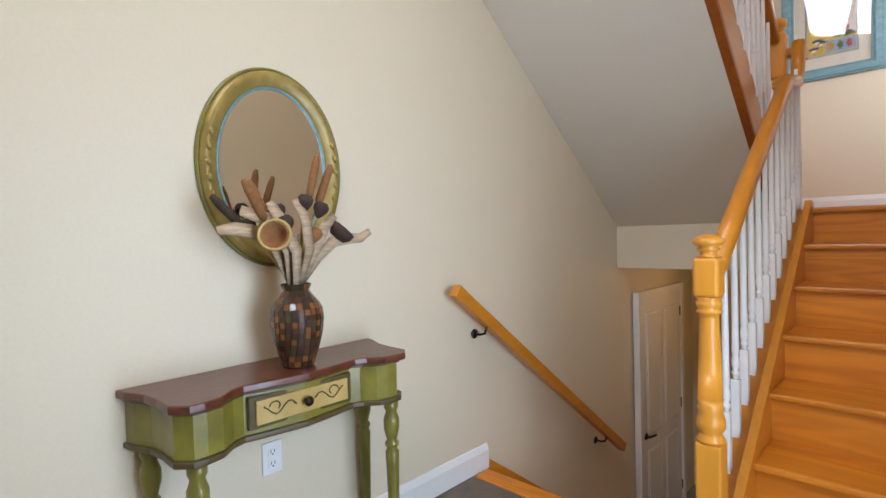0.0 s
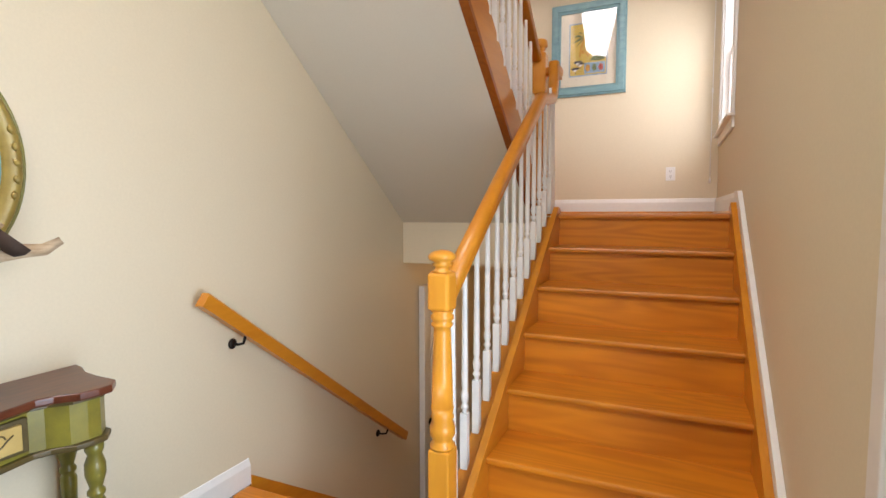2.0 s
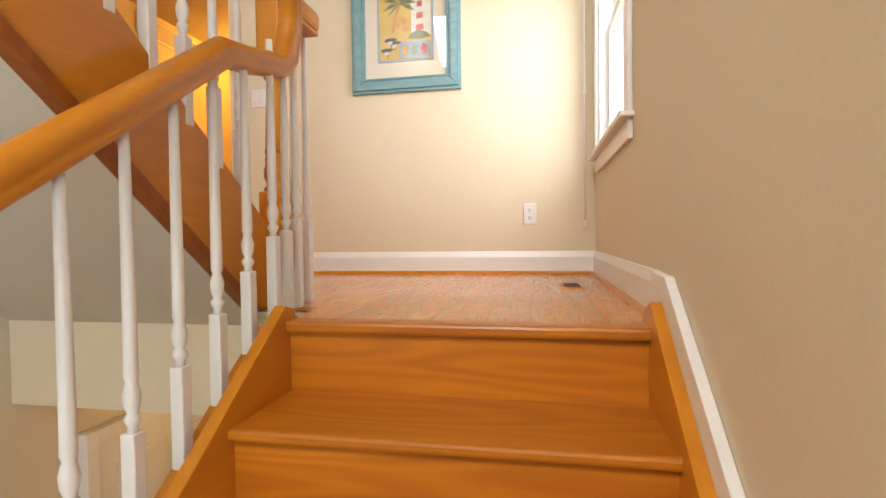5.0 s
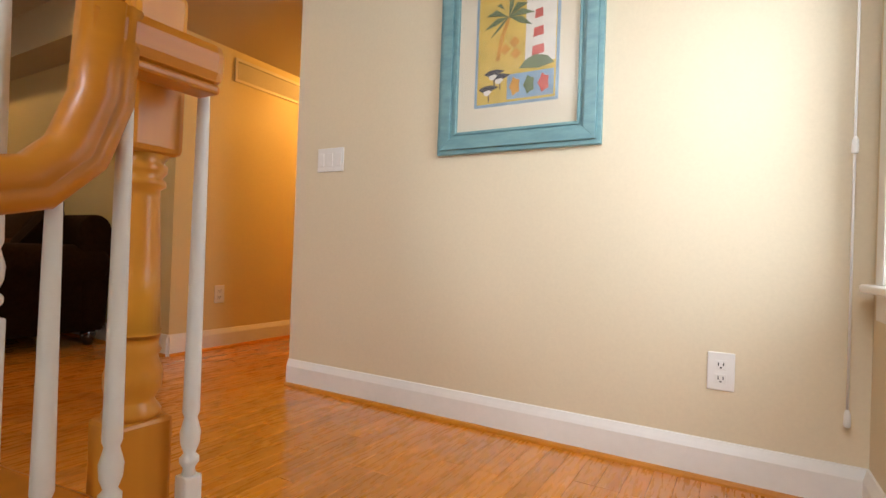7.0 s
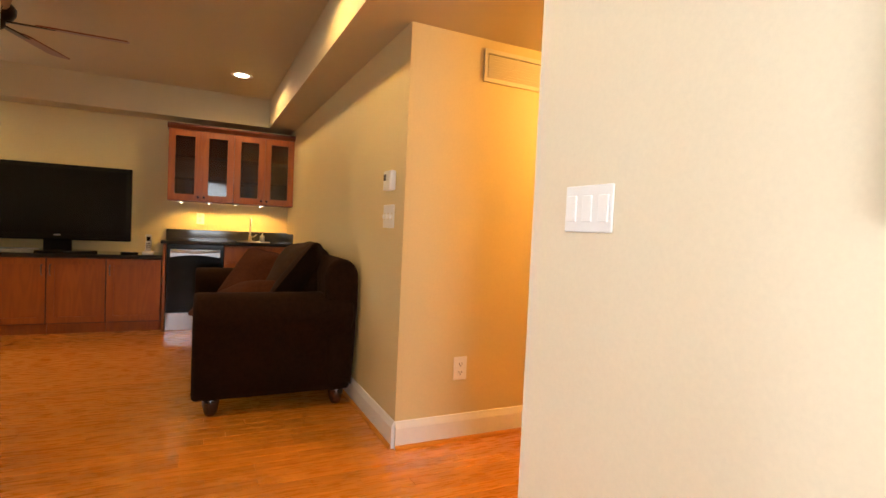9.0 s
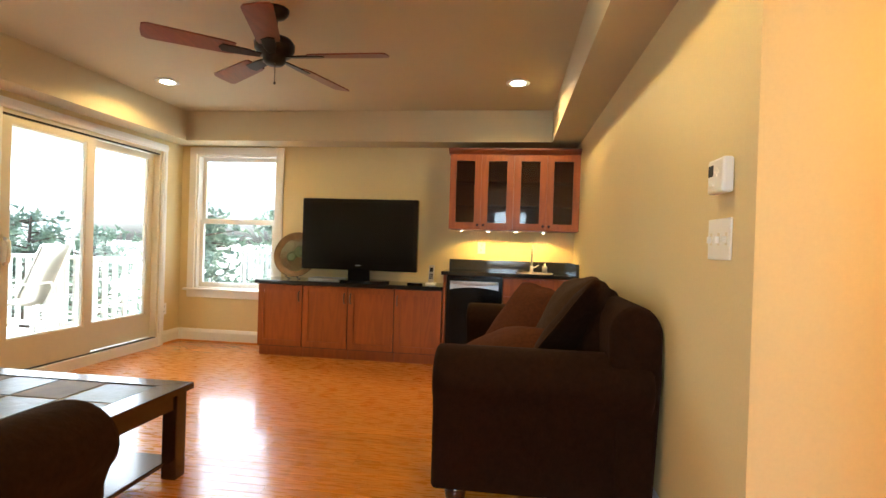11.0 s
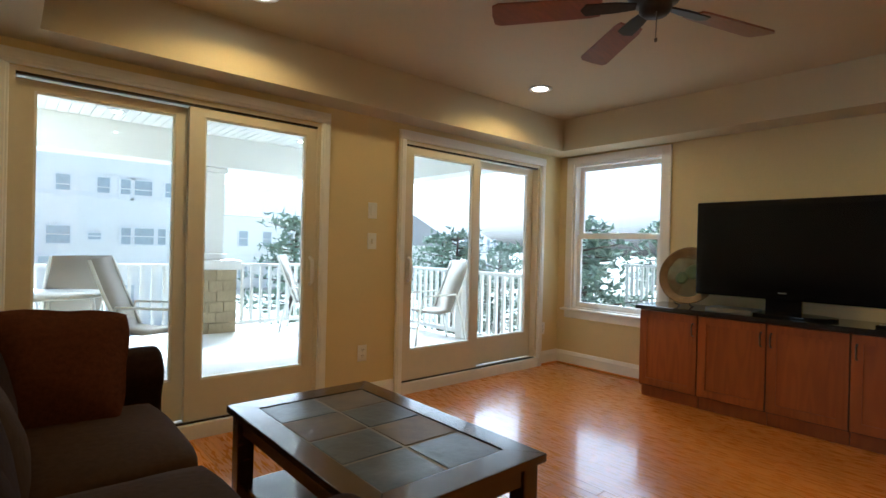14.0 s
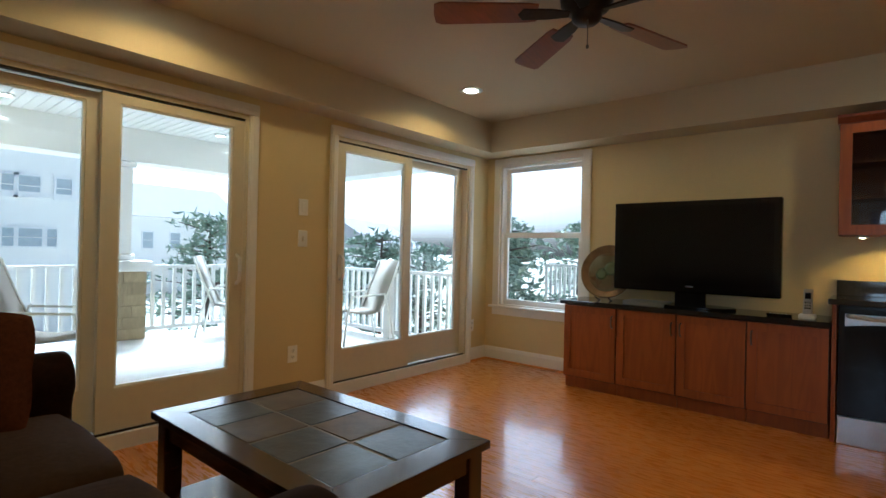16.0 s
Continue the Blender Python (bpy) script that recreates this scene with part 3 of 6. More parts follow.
lower_rail = thing("stair_handrail", "polished honey oak handrail ending in a gooseneck", "handrail")
part("rail", sweep([(-0.078, -1.655, rail_z(-1.655) + 0.01), (-0.086, -1.0, rail_z(-1.0) + 0.005), (-0.09, -0.4, rail_z(-0.4)), (-0.09, -0.12, rail_z(-0.12)), (-0.09, 0.0, 0.735), (-0.09, 0.10, 0.76),
                    (-0.09, 0.17, 0.775), (-0.09, 0.215, 0.82), (-0.09, 0.243, 0.90), (-0.09, 0.25, 1.035)], RAIL, up=(0, -0.4, 1)), OAK_RAIL, lower_rail)
part("level_fitting", box(-0.124, -0.058, 0.215, 0.425, 0.966, 1.037, bevel=0.02), OAK_RAIL, lower_rail)
part("fitting_bead", box(-0.118, -0.064, 0.23, 0.415, 0.952, 0.968, bevel=0.005), OAK_RAIL, lower_rail)
part("newel_return", box(-0.18, -0.12, 0.335, 0.41, 0.978, 1.034, bevel=0.012), OAK_RAIL, lower_rail)
upper_rail = thing("upper_handrail", "polished honey oak handrail climbing beside the upper flight", "handrail")
part("rail", sweep([(-0.232, 0.33, 1.1), (-0.232, -1.0, 1.1 + 1.33 * 0.775), (-0.232, -2.7, 1.1 + 3.03 * 0.775)], RAIL), OAK_RAIL, upper_rail)

# turned white balusters, one built and then copied


def baluster(x, y, z, h, sq=0.24):
    t = thing("baluster", "slender white turned stair baluster with a square foot", "baluster", group="stair balusters", at=pose(x, y, z))
    part("foot", box(-0.016, 0.016, -0.016, 0.016, 0, sq, bevel=0.003), WHITE, t)
    part("spindle", lathe([(0.012, sq), (0.0095, sq + 0.012), (0.016, sq + 0.022), (0.016, sq + 0.03), (0.0095, sq + 0.038), (0.0155, sq + 0.055), (0.017, sq + 0.075), (0.0105, sq + 0.10),
                           (0.014, sq + 0.11), (0.0135, sq + 0.15), (0.0105, h - 0.05), (0.0095, h)], 14), WHITE, t)
    return t


first = baluster(-0.075, -1.56, 0.69 * -1.56 - 0.065, 0.825)
for k in range(1, 13):
    y = -1.56 + 0.138 * k
    copy_thing(first, pose(-0.08, y, 0.69 * y - 0.065))
baluster(-0.09, 0.195, 0.0, 0.76, 0.26)
tall = baluster(-0.10, 0.285, 0.0, 0.98, 0.3)
copy_thing(tall, pose(-0.13, 0.43, 0.0))
for k in range(20):
    y = 0.18 - 0.1278 * k
    copy_thing(first, pose(-0.236, y, ramp_z(y) + 0.335))

# wall handrail down to the basement
wr = thing("wall_handrail", "square honey oak handrail on dark brackets along the wall", "handrail")
p0, p1 = Vector((-1.2, -1.72, -0.37)), Vector((-1.2, 0.12, -1.74))
part("rail", sweep([p0, p1], [(-0.024, -0.033), (0.024, -0.033), (0.024, 0.026), (0.018, 0.033), (-0.018, 0.033), (-0.024, 0.026)], smooth=False), OAK_RAIL, wr)
for f in (0.13, 0.86):
    c = p0.lerp(p1, f)
    br = part("bracket", sweep([(-1.285, c.y, c.z - 0.085), (-1.25, c.y, c.z - 0.085), (-1.215, c.y, c.z - 0.075), (-1.2, c.y, c.z - 0.036)], circle(0.007, 8), up=(0, 1, 0)), BRONZE, wr, "dark metal bracket")
    part("rosette", lathe([(0.026, 0), (0.026, 0.004), (0.018, 0.01), (0, 0.012)], 16, m=pose(-1.289, c.y, c.z - 0.085, 0, 90, 0)), BRONZE, br)


def panel_door(name, w, h, label, handle_x, frame_h=0.07):
    """A white moulded four-panel door in its casing: built in x (width) and z, facing -y."""
    d = thing(name, label, "door", kind="structure")
    part("leaf", box(0, w, 0.0, 0.035, 0.01, h), WHITE, d)
    pw = (w - 0.30) / 2
    for px in (0.1, 0.2 + pw):
        for z0, z1 in ((0.18, 0.38 * h), (0.38 * h + 0.12, h - 0.12)):
            bm = box(px, px + pw, -0.006, 0.0, z0, z1, bevel=0.0055)
            box(px + 0.022, px + pw - 0.022, -0.011, 0.0, z0 + 0.022, z1 - 0.022, bm=bm, bevel=0.004)
            part("panel", bm, WHITE, d)
    for x0, x1, z0, z1 in ((-frame_h, -0.004, 0, h + frame_h), (w + 0.004, w + frame_h, 0, h + frame_h), (-0.004, w + 0.004, h + 0.004, h + frame_h)):
        part("casing", box(x0, x1, -0.02, 0.034, z0, z1, bevel=0.005), WHITE, d)
    kx = handle_x * w
    part("lever", sweep([(kx, -0.03, 0.92), (kx + 0.05, -0.05, 0.925), (kx + 0.1, -0.05, 0.918)], circle(0.009, 8)), BRONZE, d, "dark bronze lever handle")
    part("rosette", lathe([(0.03, 0), (0.028, 0.008), (0.012, 0.012), (0.01, 0.035)], 16, m=pose(kx, 0, 0.92, 90, 0, 0)), BRONZE, d)
    for z in (0.2, 1.0, h - 0.2):
        part("hinge", box(w - 0.006, w + 0.008, -0.008, 0.002, z - 0.045, z + 0.045), BRONZE, d)
    return d


cd = panel_door("door_1", 0.92, 2.09, "white four-panel door with a bronze lever in the basement passage", 0.08)
cd.matrix_world = pose(-1.25, 0.61, BASE, 0, 0, 90)
fd = thing("door_2", "white entry door with a louvred blind in white casing", "door", kind="structure")
fd.matrix_world = pose(1.075, -2.20, FOYER, 0, 0, -90)
for a in ((-0.07, -0.004, 0, 2.07), (0.864, 0.93, 0, 2.07), (-0.004, 0.864, 2.004, 2.07)):
    part("casing", box(a[0], a[1], -0.06, 0.034, a[2], a[3], bevel=0.005), WHITE, fd)
for a in ((0.0, 0.08, 0.01, 2.0), (0.78, 0.86, 0.01, 2.0), (0.08, 0.78, 0.01, 0.22), (0.08, 0.78, 1.9, 2.0)):
    part("leaf_frame", box(a[0], a[1], 0.0, 0.035, a[2], a[3]), WHITE, fd)
part("leaf_panel", box(0.08, 0.78, 0.02, 0.03, 0.22, 1.9), WHITE, fd)
for i in range(27):
    part("slat", box(0.08, 0.78, -0.026, 0.026, -0.003, 0.003, m=pose(0, 0.0, 0.26 + i * 0.0615, 38)), WHITE, fd)
part("lever", sweep([(0.74, -0.02, 0.92), (0.73, -0.06, 0.925), (0.66, -0.06, 0.918)], circle(0.009, 8)), BRONZE, fd, "dark bronze lever handle")


def window(name, label, w, h, m, double=True):
    """A double-hung window in its casing, built in x (width) and z, seen from -y; the wall's face is y = 0."""
    t = thing(name, label, "window", kind="structure", at=m)
    c = 0.075
    for x0, x1, z0, z1 in ((-c, 0, 0, h + c), (w, w + c, 0, h + c), (0, w, h, h + c)):
        part("casing", box(x0, x1, -0.02, 0.0, z0, z1, bevel=0.005), WHITE, t)
    part("sill", box(-c - 0.03, w + c + 0.03, -0.05, 0.1, -0.022, 0.0, bevel=0.006), WHITE, t)
    part("apron", box(-c, w + c, -0.018, 0.0, -0.095, -0.022, bevel=0.004), WHITE, t)
    for x0, x1, z0, z1 in ((0, 0.02, 0, h), (w - 0.02, w, 0, h), (0.02, w - 0.02, h - 0.02, h), (0.02, w - 0.02, 0, 0.012)):
        part("jamb", box(x0, x1, 0.0, 0.12, z0, z1), WHITE, t)
    mid = h * 0.5
    for y0, z0, z1 in ((0.045, 0.012, mid + 0.02), (0.08, mid - 0.015, h - 0.02)):
        sash = bmesh.new()
        for a in ((0.02, 0.06, z0, z1), (w - 0.06, w - 0.02, z0, z1), (0.06, w - 0.06, z0, z0 + 0.05), (0.06, w - 0.06, z1 - 0.04, z1)):
            box(a[0], a[1], y0, y0 + 0.03, a[2], a[3], bm=sash)
        s = part("sash", sash, WHITE, t)
        g = part("pane", box(0.06, w - 0.06, y0 + 0.013, y0 + 0.017, z0 + 0.05, z1 - 0.04), GLASS, s)
        g.visible_shadow = False
    part("lock", box(w / 2 - 0.03, w / 2 + 0.03, 0.03, 0.05, mid + 0.02, mid + 0.035, bevel=0.004), PLASTIC, t)
    return t


window("window_1", "white double-hung living room window beside the television", 0.888, 1.40, pose(-5.94, -2.133, 0.56, 0, 0, 90))
window("window_2", "white double-hung landing window with a low sill", 0.92, 1.29, pose(1.03, 1.55, 0.66, 0, 0, -90))


def slider(name, x0, w, front_left, label):
    """A two-panel sliding glass door; the panel with the handle runs in front. x grows to the left of someone looking out."""
    t = thing(name, label, "sliding door", kind="structure")
    c = 0.06
    for a in ((x0 - c, x0), (x0 + w, x0 + w + c)):
        part("casing", box(a[0], a[1], -2.30, -2.272, 0, 1.93, bevel=0.005), WHITE, t)
        part("casing_bead", box(a[0] + 0.012, a[1] - 0.012, -2.273, -2.265, 0.002, 1.93, bevel=0.004), WHITE, t)
    part("casing", box(x0 - c, x0 + w + c, -2.30, -2.270, 1.932, 2.002, bevel=0.005), WHITE, t)
    part("casing_bead", box(x0 - c + 0.004, x0 + w + c - 0.004, -2.271, -2.262, 1.95, 1.985, bevel=0.004), WHITE, t)
    for a in ((x0, x0 + 0.022, 0.085, 1.928), (x0 + w - 0.022, x0 + w, 0.085, 1.928), (x0 + 0.022, x0 + w - 0.022, 1.905, 1.928)):
        part("jamb", box(a[0], a[1], -2.44, -2.302, a[2], a[3]), VINYL, t)
    part("threshold", box(x0, x0 + w, -2.44, -2.275, -0.01, 0.085, bevel=0.004), WHITE, t)
    part("track", box(x0 + 0.022, x0 + w - 0.022, -2.33, -2.303, 0.085, 0.093), BRONZE, t, "dark metal track")
    part("track", box(x0 + 0.022, x0 + w - 0.022, -2.33, -2.303, 1.893, 1.905), BRONZE, t, "dark metal track")
    mid = x0 + w / 2
    for side in (0, 1):
        a0, a1 = (x0 + 0.022, mid + 0.012) if side == 0 else (mid - 0.012, x0 + w - 0.022)
        front = (side == 1) == front_left
        y0 = -2.352 if front else -2.408
        inner, outer = 0.082, 0.072
        s0, s1 = (outer, inner) if side == 0 else (inner, outer)
        pnl = bmesh.new()
        for b in ((a0, a0 + s0, 0.096, 1.89), (a1 - s1, a1, 0.096, 1.89), (a0 + s0, a1 - s1, 0.096, 0.325), (a0 + s0, a1 - s1, 1.84, 1.89)):
            box(b[0], b[1], y0, y0 + 0.042, b[2], b[3], bm=pnl)
        s = part("panel", pnl, VINYL, t, "almond framed sliding panel")
        bead = bmesh.new()
        for b in ((a0 + s0, a0 + s0 + 0.012, 0.325, 1.84), (a1 - s1 - 0.012, a1 - s1, 0.325, 1.84), (a0 + s0 + 0.012, a1 - s1 - 0.012, 0.325, 0.337), (a0 + s0 + 0.012, a1 - s1 - 0.012, 1.828, 1.84)):
            box(b[0], b[1], y0 + 0.006, y0 + 0.034, b[2], b[3], bm=bead)
        part("glazing_bead", bead, WHITE, s)
        g = part("pane", box(a0 + s0 + 0.012, a1 - s1 - 0.012, y0 + 0.018, y0 + 0.024, 0.337, 1.828), GLASS, s)
        g.visible_shadow = False
        if front:
            hx = a1 - 0.036 if side == 1 else a0 + 0.036
            part("handle_plate", box(hx - 0.02, hx + 0.02, y0 + 0.042, y0 + 0.05, 0.83, 1.07, bevel=0.003), VINYL, s)
            part("handle", sweep([(hx, y0 + 0.048, 0.86), (hx, y0 + 0.085, 0.88), (hx, y0 + 0.09, 0.95), (hx, y0 + 0.085, 1.02), (hx, y0 + 0.048, 1.04)], circle(0.012, 8), up=(1, 0, 0)), WHITE, s)
    return t


slider("door_3", -5.61, 1.615, True, "almond two-panel sliding glass door to the deck")
slider("door_4", -3.30, 1.58, False, "almond two-panel sliding glass door to the deck beside the loveseat")
eg = thing("window_3", "white framed high window over the entry, closed by an added panel", "window", kind="structure")
for a in ((-1.1, -1.04, 2.6, 4.3), (0.64, 0.7, 2.6, 4.3), (-1.04, 0.64, 4.24, 4.3), (-1.04, 0.64, 2.6, 2.66), (-0.225, -0.175, 2.66, 4.24)):
    part("frame", box(a[0], a[1], -4.84, -4.76, a[2], a[3]), WHITE, eg)
# unseen opaque panel, added to block the sun behind the area lamp
part("pane", box(-1.04, 0.64, -4.82, -4.80, 2.66, 4.24), SIDING, eg, "opaque white panel added to keep the sun out")

# ---- entry: console table, mirror, vase ----
MIDY = -2.675
con = thing("console_table", "green distressed console table with a mahogany serpentine top", "console table")
CT = FOYER + 0.85
plan = [(-1.285, -3.13), (-1.235, -3.12), (-1.16, -3.085), (-1.08, -3.075), (-0.99, -3.075), (-0.945, -3.03), (-0.945, -2.985), (-0.955, -2.93), (-1.0, -2.875), (-1.015, -2.83),
        (-1.0, -2.74), (-0.985, -2.6), (-1.0, -2.46), (-1.015, -2.37), (-1.0, -2.325), (-0.955, -2.27), (-0.945, -2.215), (-0.945, -2.17), (-0.99, -2.125), (-1.08, -2.125), (-1.16, -2.115), (-1.235, -2.08), (-1.285, -2.07)]
plan = [(x, MIDY + (y + 2.6) * 0.90) for x, y in plan]
part("top", prism(plan, CT - 0.026, CT, bevel=0.007), MAHOG, con, "mahogany top with a moulded edge")
mid_y = MIDY


def shrink(pts, k, ky):
    return [(x if x < -1.28 else -1.285 + (x + 1.285) * k, mid_y + (y - mid_y) * ky) for x, y in pts]


part("apron", prism(shrink(plan, 0.9, 0.95), CT - 0.165, CT - 0.026), GREEN, con)
part("lower_moulding", prism(shrink(plan, 0.95, 0.97), CT - 0.182, CT - 0.163, bevel=0.006), GREEN_DK, con)
part("top_moulding", prism(shrink(plan, 0.94, 0.965), CT - 0.036, CT - 0.0255, bevel=0.003), GREEN_DK, con)
dr = part("drawer", box(-1.06, -1.022, MIDY - 0.19, MIDY + 0.19, CT - 0.148, CT - 0.045, bevel=0.004), GREEN_DK, con)
part("drawer_front", box(-1.03, -1.012, MIDY - 0.17, MIDY + 0.17, CT - 0.135, CT - 0.058, bevel=0.003), YELLOW, dr, "aged yellow drawer front with painted scrolls")
part("knob", lathe([(0.006, 0), (0.007, 0.012), (0.016, 0.02), (0.016, 0.026), (0, 0.032)], 14, m=pose(-1.012, MIDY, CT - 0.095, 0, 90, 0)), BRONZE, dr, "dark metal knob")
for sgn in (-1, 1):
    pts = [(-1.0105, MIDY + sgn * (0.035 + 0.014 * i), CT - 0.096 + 0.016 * math.sin(i * 0.95)) for i in range(9)]
    part("scroll", sweep(pts, circle(0.0028, 6), up=(1, 0, 0)), GREEN_DK, dr, "dark painted scroll")
    part("scroll", sweep([(-1.0105, MIDY + sgn * (0.11 + 0.018 * math.cos(a / 2)), CT - 0.085 + 0.014 * math.sin(a / 2)) for a in range(9)], circle(0.0025, 6), up=(1, 0, 0)), GREEN_DK, dr)
LEG = [(0.014, 0), (0.02, 0.02), (0.014, 0.04), (0.016, 0.06), (0.024, 0.40), (0.026, 0.47), (0.018, 0.485), (0.026, 0.495), (0.026, 0.505), (0.018, 0.515), (0.022, 0.53), (0.03, 0.56), (0.03, 0.595), (0.02, 0.625),
       (0.027, 0.64), (0.027, 0.668)]
for lx, ly in ((-1.0, MIDY - 0.355), (-1.0, MIDY + 0.355), (-1.24, MIDY - 0.405), (-1.24, MIDY + 0.405)):
    lg = lathe(LEG, 20)
    for v in lg.verts:
        if 0.07 < v.co.z < 0.46:
            a = math.atan2(v.co.y, v.co.x)
            s = 1 - 0.13 * (0.5 + 0.5 * math.cos(10 * a))
            v.co.x *= s
            v.co.y *= s
    bmesh.ops.transform(lg, verts=lg.verts, matrix=pose(lx, ly, FOYER))
    part("leg", lg, GREEN, con)

mirror = thing("oval_mirror", "oval wall mirror in an antique gold frame", "mirror")


def oval(ry, rz, x, n=56):
    return [(x, -2.61 + ry * math.cos(2 * math.pi * k / n), 0.17 + rz * math.sin(2 * math.pi * k / n)) for k in range(n)]


def oval_ring(ry, rz, x, sec):
    bm = bmesh.new()
    n, rings = 56, []
    for k in range(n):
        a = 2 * math.pi * k / n
        rings.append([bm.verts.new((x + w, -2.61 + (ry + u) * math.cos(a), 0.17 + (rz + u) * math.sin(a))) for u, w in sec])
    for k in range(n):
        p, q = rings[k], rings[(k + 1) % n]
        for j in range(len(sec)):
            bm.faces.new((p[j], p[(j + 1) % len(sec)], q[(j + 1) % len(sec)], q[j])).smooth = True
    bmesh.ops.recalc_face_normals(bm, faces=bm.faces)
    return bm


part("frame", oval_ring(0.245, 0.325, -1.288, [(-0.027, 0), (-0.027, 0.012), (-0.02, 0.018), (-0.01, 0.022), (0.005, 0.032), (0.02, 0.03), (0.028, 0.02), (0.032, 0.012), (0.034, 0)]), GOLD, mirror)
part("outer_edge", oval_ring(0.282, 0.362, -1.288, [(-0.006, 0), (-0.006, 0.014), (0.002, 0.016), (0.006, 0.008), (0.006, 0)]), GREEN, mirror, "green painted outer edge")
part("inner_edge", oval_ring(0.215, 0.295, -1.288, [(-0.006, 0), (-0.006, 0.01), (0.0, 0.014), (0.006, 0.01), (0.006, 0)]), TEALF, mirror, "grey-teal inner bead")
gl = yz_prism([(y, z) for _, y, z in oval(0.212, 0.292, 0)], -1.287, -1.281)
part("glass", gl, MIRROR, mirror, "mirror glass")
for sgn in (-1, 1):
    for i in range(5):
        a = (0 if sgn > 0 else math.pi) + (i - 2) * 0.16
        part("ornament", lathe([(0.0, -0.016), (0.008, -0.008), (0.01, 0), (0.008, 0.008), (0, 0.016)], 8, m=pose(-1.256, -2.61 + 0.252 * math.cos(a), 0.17 + 0.332 * math.sin(a), 20 * (i % 3), 0, 0)), GOLD, mirror)

# vase of small mosaic tiles with a dried arrangement
VX, VY = -1.1, -2.645
vase = thing("mosaic_vase", "brown mosaic tile vase standing on the console table", "vase", at=pose(VX, VY, CT))
VP = [(0.052, 0), (0.055, 0.01), (0.07, 0.06), (0.086, 0.12), (0.091, 0.165), (0.085, 0.205), (0.066, 0.235), (0.046, 0.252), (0.042, 0.262), (0.05, 0.278), (0.053, 0.285)]
part("body", lathe([(r - 0.003, z) for r, z in VP] + [(0.04, 0.28), (0.036, 0.2), (0.0, 0.19)], 36), DARKGROUT, vase)


def vase_r(z):
    for (r0, z0), (r1, z1) in zip(VP, VP[1:]):
        if z0 <= z <= z1:
            return r0 + (r1 - r0) * (z - z0) / (z1 - z0)
    return VP[-1][0]


VCOL = [VASE, mat("amber_mosaic", (0.24, 0.09, 0.025), 0.15, grain=0.3, coat=0.6), mat("umber_mosaic", (0.06, 0.03, 0.018), 0.14, grain=0.3, coat=0.6), mat("olive_mosaic", (0.07, 0.05, 0.02), 0.2, grain=0.3, coat=0.6)]
vr = random.Random(7)
for row in range(14):
    z0, z1 = 0.006 + row * 0.0198, 0.0245 + row * 0.0198
    cnt = max(10, int(2 * math.pi * vase_r((z0 + z1) / 2) / 0.021))
    for k in range(cnt):
        a0, a1 = 2 * math.pi * k / cnt + 0.03, 2 * math.pi * (k + 1) / cnt - 0.03
        bm = bmesh.new()
        vs = []
        for dr_ in (-0.003, 0.0012):
            for a, z in ((a0, z0), (a1, z0), (a1, z1), (a0, z1)):
                r = vase_r(z) + dr_
                vs.append(bm.verts.new((r * math.cos(a), r * math.sin(a), z)))
        for q in ((4, 5, 6, 7), (0, 1, 5, 4), (1, 2, 6, 5), (2, 3, 7, 6), (3, 0, 4, 7)):
            bm.faces.new([vs[i] for i in q])
        part("tessera", bm, vr.choice(VCOL), vase)

bouquet = thing("dried_arrangement", "dried cattails, pods and curled husks standing in the vase", "dried flowers", at=pose(VX, VY, CT + 0.2))
br = random.Random(3)


def stalk(dx, dy, h, tip, mt, r=0.004):
    pts = [(dx * f * f + 0.012 * dx / max(abs(dx), 0.01) * (1 - f) * f, dy * (0.25 * f + 0.75 * f * f), h * f) for f in (0, 0.25, 0.5, 0.75, 1)]
    s = part("stem", sweep(pts, circle(r, 6), up=(0.3, 1, 0)), STEM, bouquet)
    d = (Vector(pts[-1]) - Vector(pts[-2])).normalized()
    q = d.to_track_quat("Z", "Y").to_matrix().to_4x4()
    if tip == "cattail":
        part("cattail", lathe([(0.003, 0), (0.013, 0.01), (0.015, 0.05), (0.014, 0.12), (0.009, 0.15), (0, 0.155)], 10, m=Matrix.Translation(pts[-1]) @ q), mt, bouquet, "brown cattail head")
    if tip == "pod":
        part("pod", lathe([(0.004, 0), (0.012, 0.008), (0.026, 0.03), (0.028, 0.045), (0.018, 0.058), (0, 0.06)], 12, m=Matrix.Translation(pts[-1]) @ q), mt, bouquet, "dark seed pod")


for a in ((0.03, 0.045, 0.38, "cattail", CATTAIL), (0.02, 0.085, 0.36, "cattail", CATTAIL), (0.06, -0.135, 0.30, "cattail", CATTAIL), (-0.04, -0.07, 0.30, "cattail", CATTAIL),
          (0.0, -0.17, 0.27, "cattail", PODS), (0.05, 0.01, 0.33, "pod", PODS), (0.03, 0.075, 0.31, "pod", PODS), (0.06, -0.06, 0.26, "pod", PODS), (0.04, 0.04, 0.22, "pod", CATTAIL),
          (0.0, -0.05, 0.30, "pod", PODS), (-0.04, -0.12, 0.26, "pod", PODS)):
    stalk(*a)


def husk(path, w, mt=DRIED):
    n = len(path)
    part("husk", sweep(path, [(-w, 0.004), (-w * 0.5, -0.003), (0, -0.006), (w * 0.5, -0.003), (w, 0.004), (0, 0.0)], up=(1, 0, 0.3), scales=[0.35 + 1.0 * math.sin(math.pi * (i + 0.4) / (n + 0.2)) for i in range(n)]), mt, bouquet, "curled pale husk")


